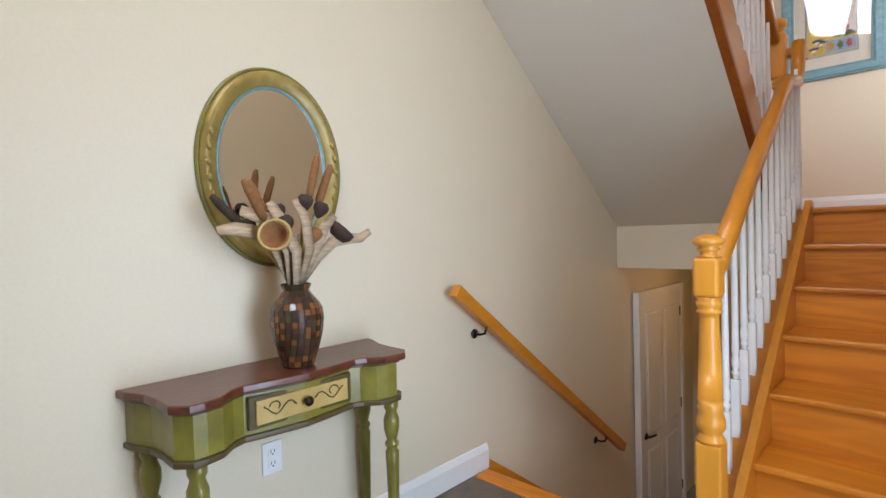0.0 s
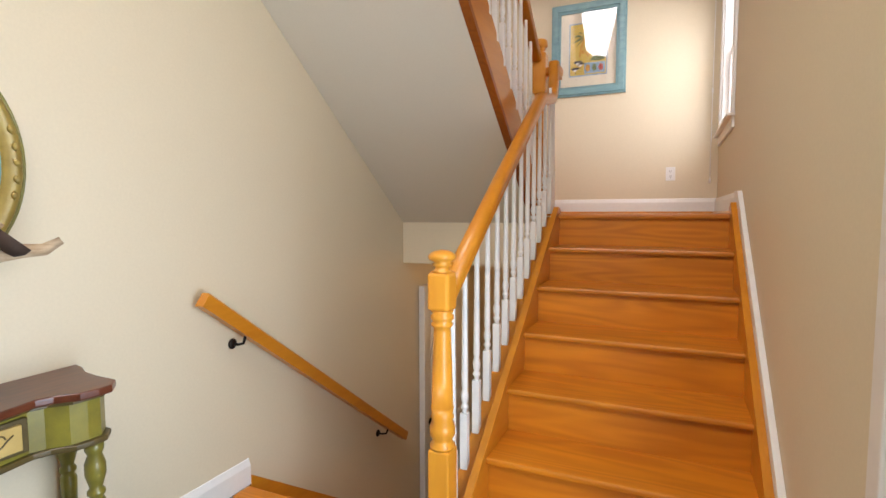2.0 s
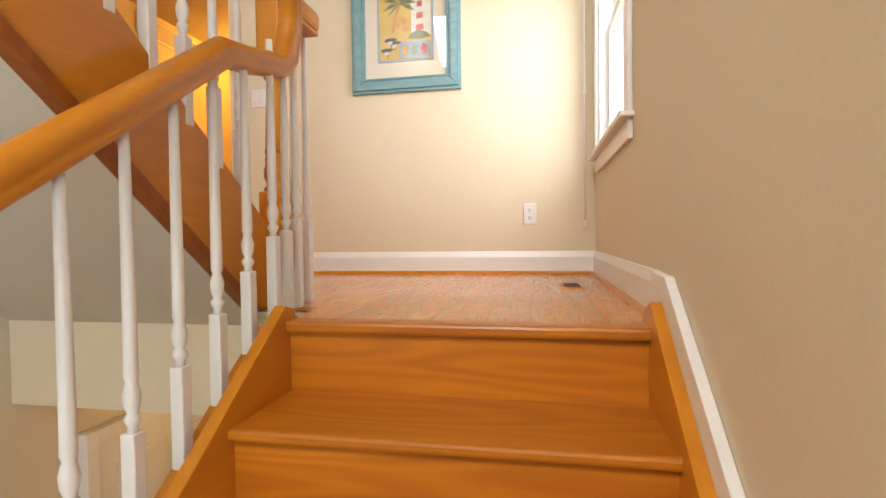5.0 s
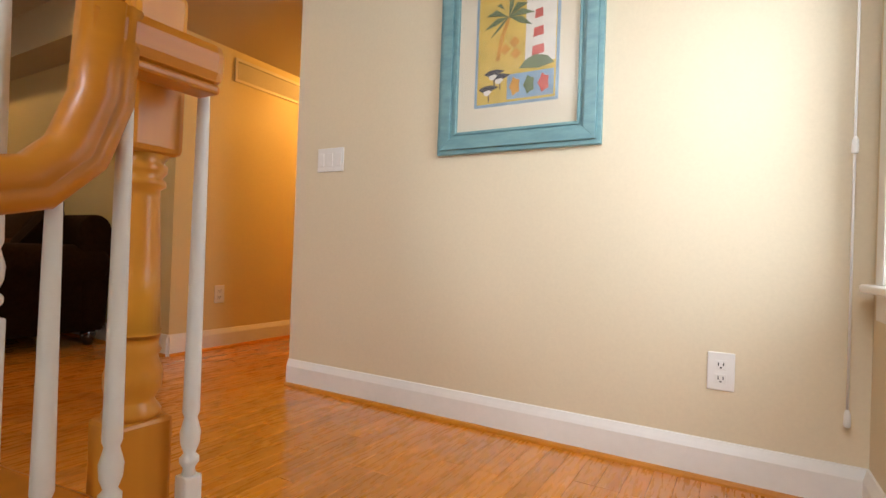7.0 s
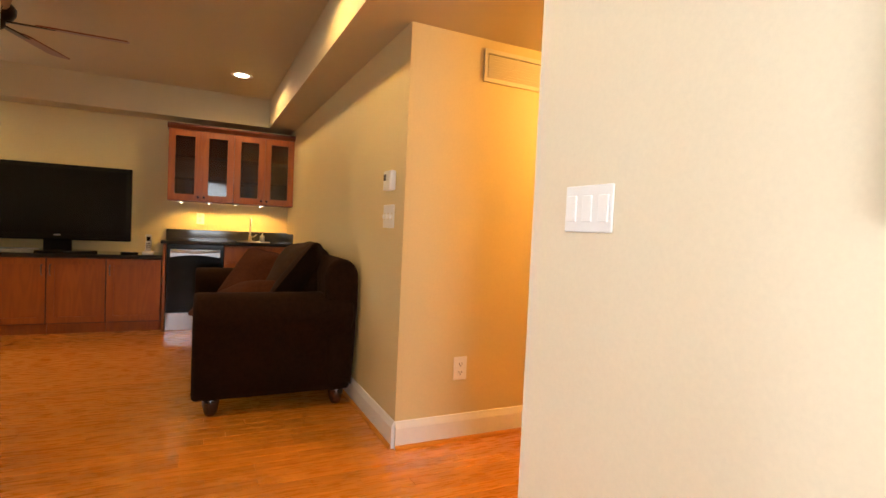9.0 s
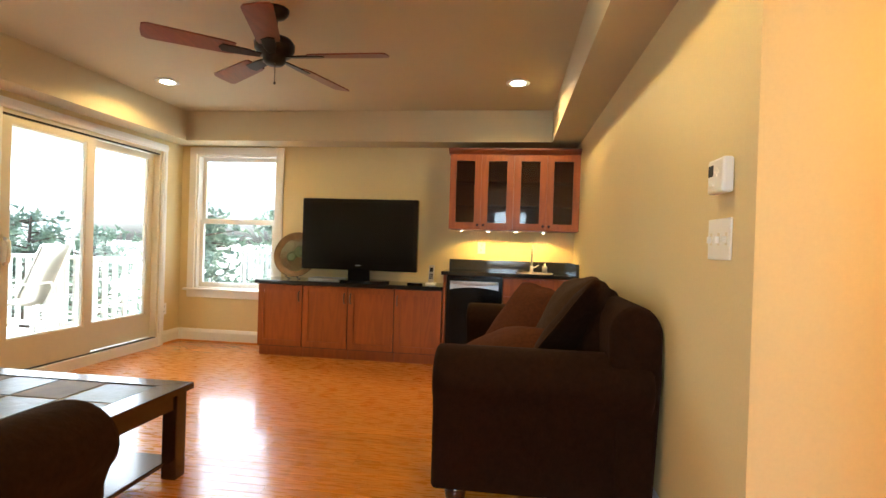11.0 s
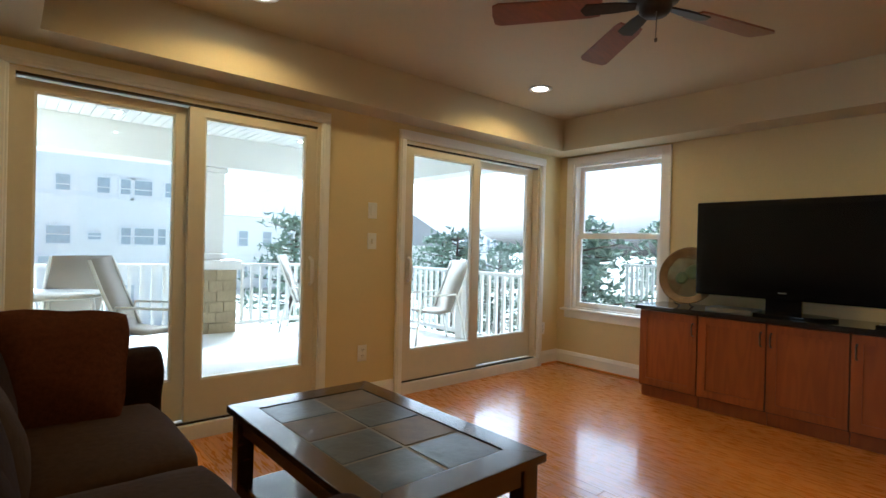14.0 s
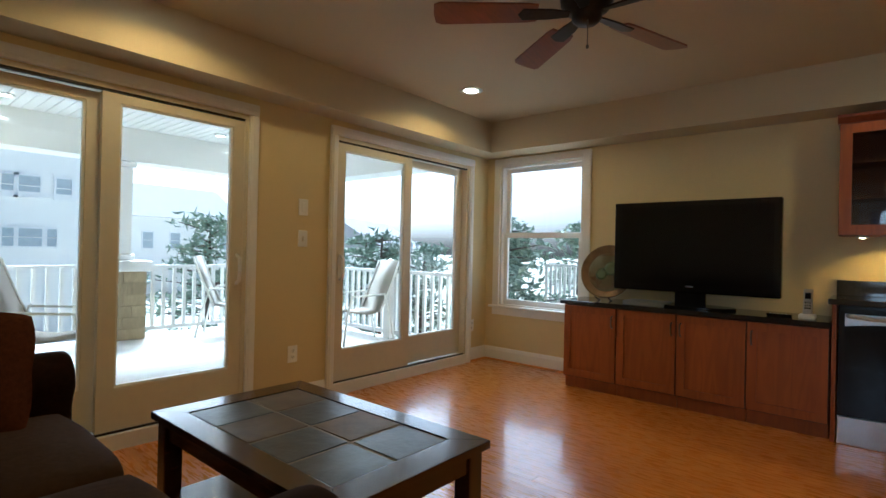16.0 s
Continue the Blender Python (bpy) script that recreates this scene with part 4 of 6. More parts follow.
husk([(0.0, 0.02, 0.08), (0.03, 0.07, 0.17), (0.05, 0.12, 0.225), (0.05, 0.18, 0.235), (0.05, 0.24, 0.235), (0.05, 0.29, 0.262)], 0.016)
husk([(0.0, -0.02, 0.08), (0.04, -0.1, 0.22), (0.05, -0.17, 0.265), (0.05, -0.23, 0.275), (0.04, -0.28, 0.27)], 0.017)
husk([(0.0, 0.02, 0.08), (0.05, 0.05, 0.2), (0.05, 0.09, 0.28), (0.04, 0.14, 0.32)], 0.014)
husk([(0.0, -0.02, 0.06), (0.05, -0.05, 0.2), (0.06, -0.12, 0.30), (0.05, -0.21, 0.33)], 0.02)
husk([(0.0, 0.01, 0.06), (0.06, 0.02, 0.2), (0.07, 0.0, 0.31), (0.06, -0.03, 0.37)], 0.015)
husk([(0.02, -0.01, 0.05), (0.06, -0.03, 0.2), (0.07, -0.09, 0.30), (0.06, -0.12, 0.36)], 0.018)
cup = part("cup_pod", lathe([(0.01, -0.03), (0.035, -0.02), (0.048, 0.01), (0.05, 0.035), (0.046, 0.04), (0.036, 0.035), (0.03, 0.01), (0.0, 0.0)], 18, m=pose(0.09, -0.115, 0.245, 10, 75, -25)), CATTAIL, bouquet, "hollow cup-shaped dried pod")
part("cup_rim", sweep([(0.048 * math.cos(k * math.pi / 9), 0.048 * math.sin(k * math.pi / 9), 0.037) for k in range(18)], circle(0.005, 6), close=True), YELLOW, cup).matrix_basis = pose(0.09, -0.115, 0.245, 10, 75, -25)
part("bowl_pod", lathe([(0.0, -0.025), (0.03, -0.02), (0.045, 0.0), (0.047, 0.02), (0.04, 0.02), (0.0, 0.0)], 18, m=pose(0.05, 0.155, 0.255, -40, 20, 0)), PODS, bouquet, "dark bowl-shaped pod")


def plate(name, label, category, w, h, m, slots=(), rockers=0, toggles=0):
    """A wall plate in x and z, facing -y, at its lower left corner."""
    t = thing(name, label, category, at=m)
    part("plate", box(0, w, -0.006, 0, 0, h, bevel=0.003), PLASTIC, t)
    for i in range(rockers):
        cx = w * (i + 0.5) / rockers
        part("rocker", box(cx - 0.016, cx + 0.016, -0.010, -0.005, h / 2 - 0.033, h / 2 + 0.033, bevel=0.002), WHITE, t)
    for i in range(toggles):
        cx = w * (i + 0.5) / toggles
        part("toggle", box(cx - 0.005, cx + 0.005, -0.018, -0.005, h / 2 - 0.012, h / 2 + 0.008, bevel=0.002), WHITE, t)
        part("slot", box(cx - 0.007, cx + 0.007, -0.0072, -0.0055, h / 2 - 0.018, h / 2 + 0.018), VINYL, t)
    for cz in slots:
        f = part("socket", box(w / 2 - 0.017, w / 2 + 0.017, -0.0085, -0.005, cz - 0.015, cz + 0.015, bevel=0.002), PLASTIC, t)
        for dx in (-0.007, 0.007):
            part("slot", box(w / 2 + dx - 0.0015, w / 2 + dx + 0.0015, -0.0092, -0.0083, cz - 0.003, cz + 0.008), DARKGAP, f)
        part("earth_hole", box(w / 2 - 0.003, w / 2 + 0.003, -0.0092, -0.0083, cz - 0.011, cz - 0.006), DARKGAP, f)
    return t


OUT = dict(slots=(0.038, 0.082))
plate("outlet", "white duplex wall outlet below the framed print", "outlet", 0.078, 0.122, pose(0.615, 1.744, 0.295), **OUT)
plate("outlet", "white duplex wall outlet in the hallway", "outlet", 0.075, 0.12, pose(-2.344, 2.06, 0.31, 0, 0, 90), **OUT)
plate("outlet", "white wall outlet under the console table", "outlet", 0.078, 0.12, pose(-1.289, -2.70, FOYER + 0.42, 0, 0, 90), **OUT)
plate("outlet", "white outlet above the bar counter", "outlet", 0.075, 0.115, pose(-5.939, 0.84, 1.02, 0, 0, 90), **OUT)
plate("outlet", "cream wall outlet between the sliding doors", "outlet", 0.075, 0.115, pose(-3.62, -2.299, 0.3, 0, 0, 180), **OUT)
plate("outlet", "cream wall outlet beside the corner window", "outlet", 0.075, 0.115, pose(-5.66, -2.299, 0.3, 0, 0, 180), **OUT)
plate("light_switch", "white triple rocker switch plate on the cream wall", "light switch", 0.168, 0.117, pose(-1.133, 1.744, 1.081), rockers=3)
plate("light_switch", "white triple switch plate beside the thermostat", "light switch", 0.16, 0.12, pose(-2.63, 1.754, 1.07), toggles=3)
plate("light_switch", "cream switch plate between the sliding doors", "light switch", 0.075, 0.115, pose(-3.68, -2.299, 1.1, 0, 0, 180), toggles=1)
plate("light_switch", "cream dimmer plate between the sliding doors", "light switch", 0.075, 0.115, pose(-3.68, -2.299, 1.32, 0, 0, 180), rockers=1)

th = thing("thermostat", "white thermostat with a small dark display", "thermostat", at=pose(-2.58, 1.754, 1.26))
part("body", box(0, 0.11, -0.032, 0, 0, 0.10, bevel=0.008), PLASTIC, th)
part("display", box(0.012, 0.045, -0.0335, -0.031, 0.05, 0.082), DARKGAP, th)
for bx, bz in ((0.07, 0.07), (0.06, 0.06), (0.08, 0.06), (0.07, 0.05), (0.02, 0.025), (0.04, 0.025)):
    part("button", box(bx - 0.004, bx + 0.004, -0.0345, -0.031, bz - 0.004, bz + 0.004, bevel=0.001), SIDING, th)

vent = thing("return_grille", "cream louvred return-air grille high on the hallway wall", "vent", at=pose(-2.344, 2.15, 1.835, 0, 0, 90))
part("backing", box(0.02, 0.92, -0.004, -0.001, 0.02, 0.145), DARKGAP, vent)
for a in ((0, 0.94, 0, 0.022), (0, 0.94, 0.143, 0.165), (0, 0.022, 0.022, 0.143), (0.918, 0.94, 0.022, 0.143)) + tuple((0.022 + 0.179 * i - 0.006, 0.022 + 0.179 * i + 0.006, 0.022, 0.143) for i in range(1, 5)):
    part("frame", box(a[0], a[1], -0.012, 0, a[2], a[3], bevel=0.002), VINYL, vent)
for i in range(9):
    part("slat", box(0.02, 0.92, -0.009, -0.0075, -0.006, 0.006, m=pose(0, 0, 0.03 + i * 0.013) @ pose(0, -0.008, 0) @ pose(0, 0, 0, 35)), VINYL, vent)

fv = thing("floor_register", "small slotted floor register by the wall", "vent", at=pose(0.80, 0.92, 0.0))
part("frame", box(0, 0.10, 0, 0.26, 0, 0.004, bevel=0.001), OAK_RAIL, fv)
for i in range(9):
    part("slot", box(0.015, 0.085, 0.02 + i * 0.025, 0.032 + i * 0.025, 0.0035, 0.0046), DARKGAP, fv)

# framed print
pic = thing("framed_print", "framed tropical print with palm and lighthouse in a wide teal frame", "picture", at=pose(-0.43, 1.744, 1.117))
W, Hh = 0.685, 0.86
for off, wd, dep, mt in ((0.0, 0.018, 0.022, TEALF), (0.018, 0.045, 0.034, TEALF), (0.063, 0.014, 0.022, TEALF), (0.077, 0.012, 0.028, TEALF)):
    a, b, c, d = off, W - off, off, Hh - off
    for q in (((a, c), (b, c), (b - wd, c + wd), (a + wd, c + wd)), ((b, c), (b, d), (b - wd, d - wd), (b - wd, c + wd)), ((b, d), (a, d), (a + wd, d - wd), (b - wd, d - wd)), ((a, d), (a, c), (a + wd, c + wd), (a + wd, d - wd))):
        bm = prism(list(q), 0, dep, bevel=0.003)
        bmesh.ops.transform(bm, verts=bm.verts, matrix=Matrix(((1, 0, 0, 0), (0, 0, -1, 0), (0, 1, 0, 0), (0, 0, 0, 1))))
        part("frame_moulding", bm, mt, pic)
part("mat_board", box(0.085, W - 0.085, -0.012, -0.006, 0.085, Hh - 0.085), MATBOARD, pic)
AX0, AX1, AZ0, AZ1 = 0.178, W - 0.178, 0.195, Hh - 0.195
part("inner_mat_line", box(AX0 - 0.012, AX1 + 0.012, -0.0135, -0.0118, AZ0 - 0.012, AZ1 + 0.012), INK_B, pic)


def ink(name, outline, mt, layer, label=""):
    bm = prism([(x, z) for x, z in outline], 0.0144, 0.0148 + 0.0006 * layer)
    bmesh.ops.transform(bm, verts=bm.verts, matrix=Matrix(((1, 0, 0, 0), (0, 0, -1, 0), (0, 1, 0, 0), (0, 0, 0, 1))))
    return part(name, bm, mt, art, label)


art = part("print", box(AX0, AX1, -0.0143, -0.0133, AZ0, AZ1), INK_Y, pic, "yellow printed sheet")
aw, ah = AX1 - AX0, AZ1 - AZ0


def at_art(pts):
    return [(AX0 + u * aw, AZ0 + v * ah) for u, v in pts]


ink("sky", at_art([(0.62, 0.30), (0.99, 0.30), (0.99, 0.99), (0.62, 0.99)]), INK_W, 1)
ink("shell_panel", at_art([(0.40, 0.02), (0.98, 0.02), (0.98, 0.23), (0.40, 0.23)]), INK_B, 1, "blue panel of shells")
for cu, mt in ((0.5, INK_O), (0.68, INK_G), (0.86, INK_R)):
    ink("shell", at_art([(cu + 0.075 * math.cos(k * 0.63) * (1 if k % 2 else 0.72), 0.125 + 0.085 * math.sin(k * 0.63) * (1 if k % 2 else 0.72)) for k in range(10)]), mt, 2)
ink("island", at_art([(0.55, 0.27), (0.62, 0.33), (0.75, 0.37), (0.9, 0.34), (0.98, 0.28), (0.8, 0.25)]), INK_G, 2)
for i in range(6):
    z0, z1 = 0.36 + 0.075 * i, 0.36 + 0.075 * (i + 1)
    w0, w1 = 0.075 - 0.006 * i, 0.075 - 0.006 * (i + 1)
    ink("lighthouse_band", at_art([(0.78 - w0, z0), (0.78 + w0, z0 + 0.01), (0.78 + w1, z1 + 0.01), (0.78 - w1, z1)]), INK_R if i % 2 == 0 else INK_W, 3)
ink("lantern", at_art([(0.74, 0.81), (0.82, 0.81), (0.82, 0.88), (0.78, 0.92), (0.74, 0.88)]), INK_K, 3)
ink("palm_trunk", at_art([(0.24, 0.36), (0.29, 0.36), (0.34, 0.55), (0.42, 0.72), (0.38, 0.73), (0.29, 0.56)]), INK_O, 3)
for a in (-25, 10, 45, 80, 120, 155, 195, 225):
    c, s = math.cos(math.radians(a)), math.sin(math.radians(a))
    ink("palm_frond", at_art([(0.40, 0.72), (0.40 + 0.17 * c - 0.03 * s, 0.72 + 0.11 * s + 0.035), (0.40 + 0.33 * c, 0.72 + 0.17 * s - 0.03), (0.40 + 0.17 * c + 0.02 * s, 0.72 + 0.11 * s - 0.02)]), INK_G, 4)
for cu, cv in ((0.22, 0.24), (0.30, 0.20), (0.15, 0.11)):
    ink("shore_bird", at_art([(cu - 0.13, cv + 0.02), (cu - 0.06, cv + 0.045), (cu + 0.04, cv + 0.05), (cu + 0.14, cv + 0.03), (cu + 0.04, cv), (cu - 0.04, cv - 0.02)]), INK_K, 3)
    ink("bird_belly", at_art([(cu - 0.06, cv + 0.0), (cu + 0.02, cv + 0.01), (cu + 0.05, cv - 0.005), (cu, cv - 0.04), (cu - 0.05, cv - 0.03)]), INK_W, 4)
    ink("bird_leg", at_art([(cu, cv - 0.03), (cu + 0.012, cv - 0.03), (cu + 0.016, cv - 0.09), (cu + 0.004, cv - 0.09)]), INK_K, 3)
for u, v in ((0.36, 0.45), (0.48, 0.5), (0.5, 0.4)):
    ink("sun_patch", at_art([(u - 0.07, v), (u, v + 0.05), (u + 0.07, v), (u, v - 0.05)]), INK_O, 1)
part("glazing", box(0.085, W - 0.085, -0.020, -0.0185, 0.085, Hh - 0.085), GLASS, pic, "clear picture glass")

# blind gathered over the landing window, with its cord
bl = thing("window_blind", "white slatted blind raised to the top of the landing window", "blind")
part("headrail", box(0.985, 1.03, 0.61, 1.57, 1.93, 1.985, bevel=0.005), WHITE, bl)
for i in range(12):
    part("slat", box(0.99, 1.028, 0.62, 1.56, 1.75 + 0.015 * i, 1.753 + 0.015 * i, m=None), WHITE, bl)
part("cord", sweep([(0.965, 1.665, 1.95), (0.965, 1.67, 1.0), (0.965, 1.665, 0.28)], circle(0.0035, 6), up=(0, 1, 0)), WHITE, bl)
for z in (0.26, 1.02):
    part("cord_tassel", lathe([(0.004, 0), (0.009, 0.005), (0.008, 0.04), (0.004, 0.05)], 10, m=pose(0.965, 1.665, z)), WHITE, bl)

# ---- living room ----


def downlight(x, y):
    t = thing("recessed_light", "lit round recessed ceiling light with a white trim ring", "ceiling light", group="ceiling lights", at=pose(x, y, 2.34))
    part("trim", lathe([(0.066, 0.0), (0.086, -0.002), (0.09, -0.006), (0.072, -0.009), (0.066, -0.007)], 28), WHITE, t)
    part("lens", lathe([(0.066, -0.003), (0.05, -0.008), (0.0, -0.010)][::-1], 28), LENS, t)
    return t


one = downlight(*DOWN[0])
for q in DOWN[1:]:
    copy_thing(one, pose(q[0], q[1], 2.34))

fan = thing("ceiling_fan", "five-blade ceiling fan with cherry blades and dark bronze motor", "ceiling fan", at=pose(-3.6, -0.155, 2.34))
part("canopy", lathe([(0.02, -0.055), (0.05, -0.045), (0.07, -0.02), (0.072, 0)], 24), BRONZE, fan)
part("downrod", lathe([(0.013, -0.15), (0.013, -0.05)], 12), BRONZE, fan)
part("motor", lathe([(0.0, -0.305), (0.045, -0.30), (0.06, -0.285), (0.06, -0.26), (0.085, -0.25), (0.105, -0.22), (0.108, -0.19), (0.09, -0.165), (0.045, -0.152), (0.02, -0.145)], 32), BRONZE, fan)
for k in range(5):
    rot = pose(0, 0, 0, 0, 0, 163 + 72 * k)
    b = prism([(0.2, -0.05), (0.24, -0.058), (0.60, -0.068), (0.625, -0.055), (0.63, 0.0), (0.625, 0.055), (0.60, 0.068), (0.24, 0.058), (0.2, 0.05)], -0.004, 0.004, bevel=0.002, m=rot @ pose(0, 0, -0.255, 12, 0, 0))
    bl_ = part("blade", b, BLADE, fan, "cherry wood blade")
    part("blade_iron", prism([(0.07, -0.018), (0.15, -0.03), (0.26, -0.034), (0.28, 0), (0.26, 0.034), (0.15, 0.03), (0.07, 0.018)], 0.004, 0.012, bevel=0.002, m=rot @ pose(0, 0, -0.268, 12, 0, 0)), BRONZE, bl_)
part("pull_chain", sweep([(0.03, 0.02, -0.30), (0.031, 0.02, -0.40)], circle(0.002, 6), up=(0, 1, 0)), NICKEL, fan)
part("chain_bob", lathe([(0.0, -0.42), (0.006, -0.415), (0.006, -0.405), (0.0, -0.40)], 8, m=pose(0.031, 0.02, 0)), NICKEL, fan)

FX = -5.50


def shaker(parent, y0, y1, z0, z1, x, glassy=False, name="door", rail=0.055):
    """A framed cabinet door whose face is at x, looking along +x."""
    bm = bmesh.new()
    for a in ((y0, y0 + rail, z0, z1), (y1 - rail, y1, z0, z1), (y0 + rail, y1 - rail, z0, z0 + rail), (y0 + rail, y1 - rail, z1 - rail, z1)):
        box(x - 0.02, x, a[0], a[1], a[2], a[3], bm=bm)
    d = part(name, bm, CHERRY, parent)
    if glassy:
        g = part("pane", box(x - 0.012, x - 0.008, y0 + rail, y1 - rail, z0 + rail, z1 - rail), GLASS_CAB, d, "dark cabinet glass")
        g.visible_shadow = False
    else:
        part("panel", box(x - 0.018, x - 0.009, y0 + rail, y1 - rail, z0 + rail, z1 - rail), CHERRY, d)
    return d


def pull(parent, y, z, x, h=0.09):
    part("handle", sweep([(x, y, z), (x + 0.022, y, z + 0.008), (x + 0.026, y, z + h / 2), (x + 0.022, y, z + h - 0.008), (x, y, z + h)], circle(0.0055, 8), up=(0, 1, 0)), NICKEL, parent, "antique nickel pull")


TVZ = 0.716
ys = [-1.19 + i * (0.56 + 1.19) / 4 for i in range(5)]
for i in range(4):
    c = thing("base_cabinet", "cherry base cabinet with a framed door under the television counter", "cabinet", group="television cabinets")
    part("carcass", box(-5.938, FX - 0.02, ys[i] + 0.001, ys[i + 1] - 0.001, 0.09, TVZ - 0.034), CHERRY, c)
    part("toe_kick", box(-5.93, FX - 0.05, ys[i] + 0.002, ys[i + 1] - 0.002, 0.0, 0.09), CHERRY, c)
    # dark sheet behind the door, standing in for shade in its gaps
    part("reveal", box(FX - 0.0225, FX - 0.0185, ys[i] + 0.002, ys[i + 1] - 0.002, 0.092, TVZ - 0.036), DARKGAP, c, "dark sheet in place of shade round the door")
    d = shaker(c, ys[i] + 0.005, ys[i + 1] - 0.005, 0.1, TVZ - 0.042, FX)
    pull(d, ys[i + 1] - 0.03 if i in (0, 1) else ys[i] + 0.03, TVZ - 0.19, FX)
cnt_ = thing("television_counter", "polished black granite counter on the cherry cabinets", "countertop")
part("slab", box(-5.938, FX + 0.03, -1.215, 0.565, TVZ - 0.032, TVZ, bevel=0.006), GRANITE, cnt_)
tvx = -5.66
tv = thing("television", "large flat black television standing on the granite counter", "television")
part("bezel", box(tvx - 0.07, tvx, -0.84, 0.29, 0.825, 1.505, bevel=0.008), BLACK, tv)
part("screen", box(tvx - 0.001, tvx + 0.002, -0.795, 0.245, 0.885, 1.465), SCREEN, tv, "dark switched-off screen")
part("speaker_bar", box(tvx, tvx + 0.004, -0.8, 0.25, 0.835, 0.865, bevel=0.001), BLACK, tv)
part("badge", box(tvx + 0.002, tvx + 0.0045, -0.30, -0.25, 0.868, 0.876), STEEL, tv, "small silver badge")
part("neck", box(tvx - 0.05, tvx - 0.02, -0.38, -0.17, TVZ + 0.015, 0.83, bevel=0.004), BLACK, tv)
part("foot", prism([(tvx - 0.14 + 0.15 * math.cos(k * 0.2618) + 0.1, -0.275 + 0.3 * math.sin(k * 0.2618)) for k in range(24)], TVZ, TVZ + 0.018, bevel=0.005), BLACK, tv)
dv = thing("cable_box", "thin silver player lying beside the television foot", "media player")
part("body", box(-5.75, -5.54, -0.72, -0.42, TVZ, TVZ + 0.03, bevel=0.004), STEEL, dv)

pl = thing("decorative_tray", "round painted tray with a bronze rim on a stand", "tray", at=pose(-5.75, -0.93, TVZ + 0.235) @ pose(0, 0, 0, 0, 76, 0))
part("rim", lathe([(0.165, 0.0), (0.18, 0.006), (0.215, 0.016), (0.225, 0.02), (0.225, 0.014), (0.18, -0.002), (0.165, -0.004)], 40), PLATER, pl)
part("painted_centre", lathe([(0.166, 0.0), (0.166, -0.004), (0.0, -0.004)][::-1] + [(0.0, 0.0)], 40), PLATEC, pl, "faded painted landscape centre")
for a in ((0.02, -0.05, 0.05, 0.07), (-0.03, 0.03, 0.06, 0.05)):
    part("painted_motif", lathe([(a[2], 0.0), (a[2] * 0.6, 0.0015), (0, 0.002)], 14, m=pose(a[0], a[1], 0.0)), INK_G, pl)
part("stand", sweep([(0.225, -0.06, 0.06), (0.232, -0.05, 0.02), (0.235, -0.05, -0.07), (0.232, 0.05, -0.07), (0.235, 0.05, 0.02), (0.225, 0.06, 0.06)], circle(0.005, 6), up=(0, 1, 0.2)), BRONZE, pl)

ph = thing("cordless_phone", "silver cordless phone standing in its charging base", "phone", at=pose(-5.6, 0.44, TVZ))
part("base", box(-0.05, 0.05, -0.045, 0.045, 0, 0.03, bevel=0.01), PLASTIC, ph)
hs = part("handset", box(-0.012, 0.014, -0.025, 0.025, 0.02, 0.19, bevel=0.008, m=pose(0, 0, 0, 0, -12, 0)), STEEL, ph)
part("display", box(0.013, 0.016, -0.016, 0.016, 0.125, 0.165, m=pose(0, 0, 0, 0, -12, 0)), BLACK, hs)
for i in range(9):
    part("key", box(0.0135, 0.0165, -0.016 + 0.012 * (i % 3), -0.008 + 0.012 * (i % 3), 0.06 + 0.018 * (i // 3), 0.07 + 0.018 * (i // 3), m=pose(0, 0, 0, 0, -12, 0)), BLACK, hs)
rc = thing("remote_control", "black remote control lying on the granite counter", "remote")
part("body", box(-5.62, -5.58, 0.22, 0.36, TVZ, TVZ + 0.018, bevel=0.005), BLACK, rc)
for i in range(5):
    part("button", box(-5.607, -5.593, 0.235 + i * 0.022, 0.245 + i * 0.022, TVZ + 0.0175, TVZ + 0.02), PLASTIC, rc)

BZ = 0.86
ep = thing("bar_end_panel", "cherry end panel at the side of the wine cooler", "panel")
part("panel", box(-5.938, FX + 0.0, 0.568, 0.592, 0.0, BZ - 0.034, bevel=0.002), CHERRY, ep)
wc = thing("wine_cooler", "under-counter wine cooler with a dark glass door", "wine cooler")
part("cabinet", box(-5.93, FX - 0.045, 0.598, 1.095, 0.0, BZ - 0.036), BLACK, wc)
wd = part("door", boxes([(FX - 0.043, FX, 0.60, 0.63, 0.17, BZ - 0.05), (FX - 0.043, FX, 1.063, 1.093, 0.17, BZ - 0.05), (FX - 0.043, FX, 0.63, 1.063, BZ - 0.085, BZ - 0.05)]), BLACK, wc)
arch = [(0.63, 0.17), (1.063, 0.17)] + [(1.063 - 0.433 * k / 12, 0.70 + 0.022 * math.sin(math.pi * k / 12)) for k in range(13)]
part("pane", yz_prism(arch, FX - 0.03, FX - 0.004), SCREEN, wd, "dark door glass with an arched top")
part("control_band", yz_prism([(1.063 - 0.433 * k / 12, 0.70 + 0.022 * math.sin(math.pi * k / 12)) for k in range(13)] + [(0.63, BZ - 0.085), (1.063, BZ - 0.085)], FX - 0.03, FX - 0.008), STEEL, wd, "brushed steel band")
part("handle", sweep([(FX - 0.01, 0.64, 0.765), (FX + 0.03, 0.66, 0.762), (FX + 0.042, 0.846, 0.75), (FX + 0.03, 1.035, 0.762), (FX - 0.01, 1.055, 0.765)], [(-0.005, -0.012), (0.005, -0.012), (0.005, 0.012), (-0.005, 0.012)]), STEEL, wd, "curved steel handle")
part("kick_plate", box(FX - 0.04, FX - 0.002, 0.60, 1.093, 0.0, 0.165, bevel=0.004), STEEL, wc, "brushed steel kick plate")
bc = thing("bar_cabinet", "cherry bar sink cabinet with two doors and drawer fronts", "cabinet")
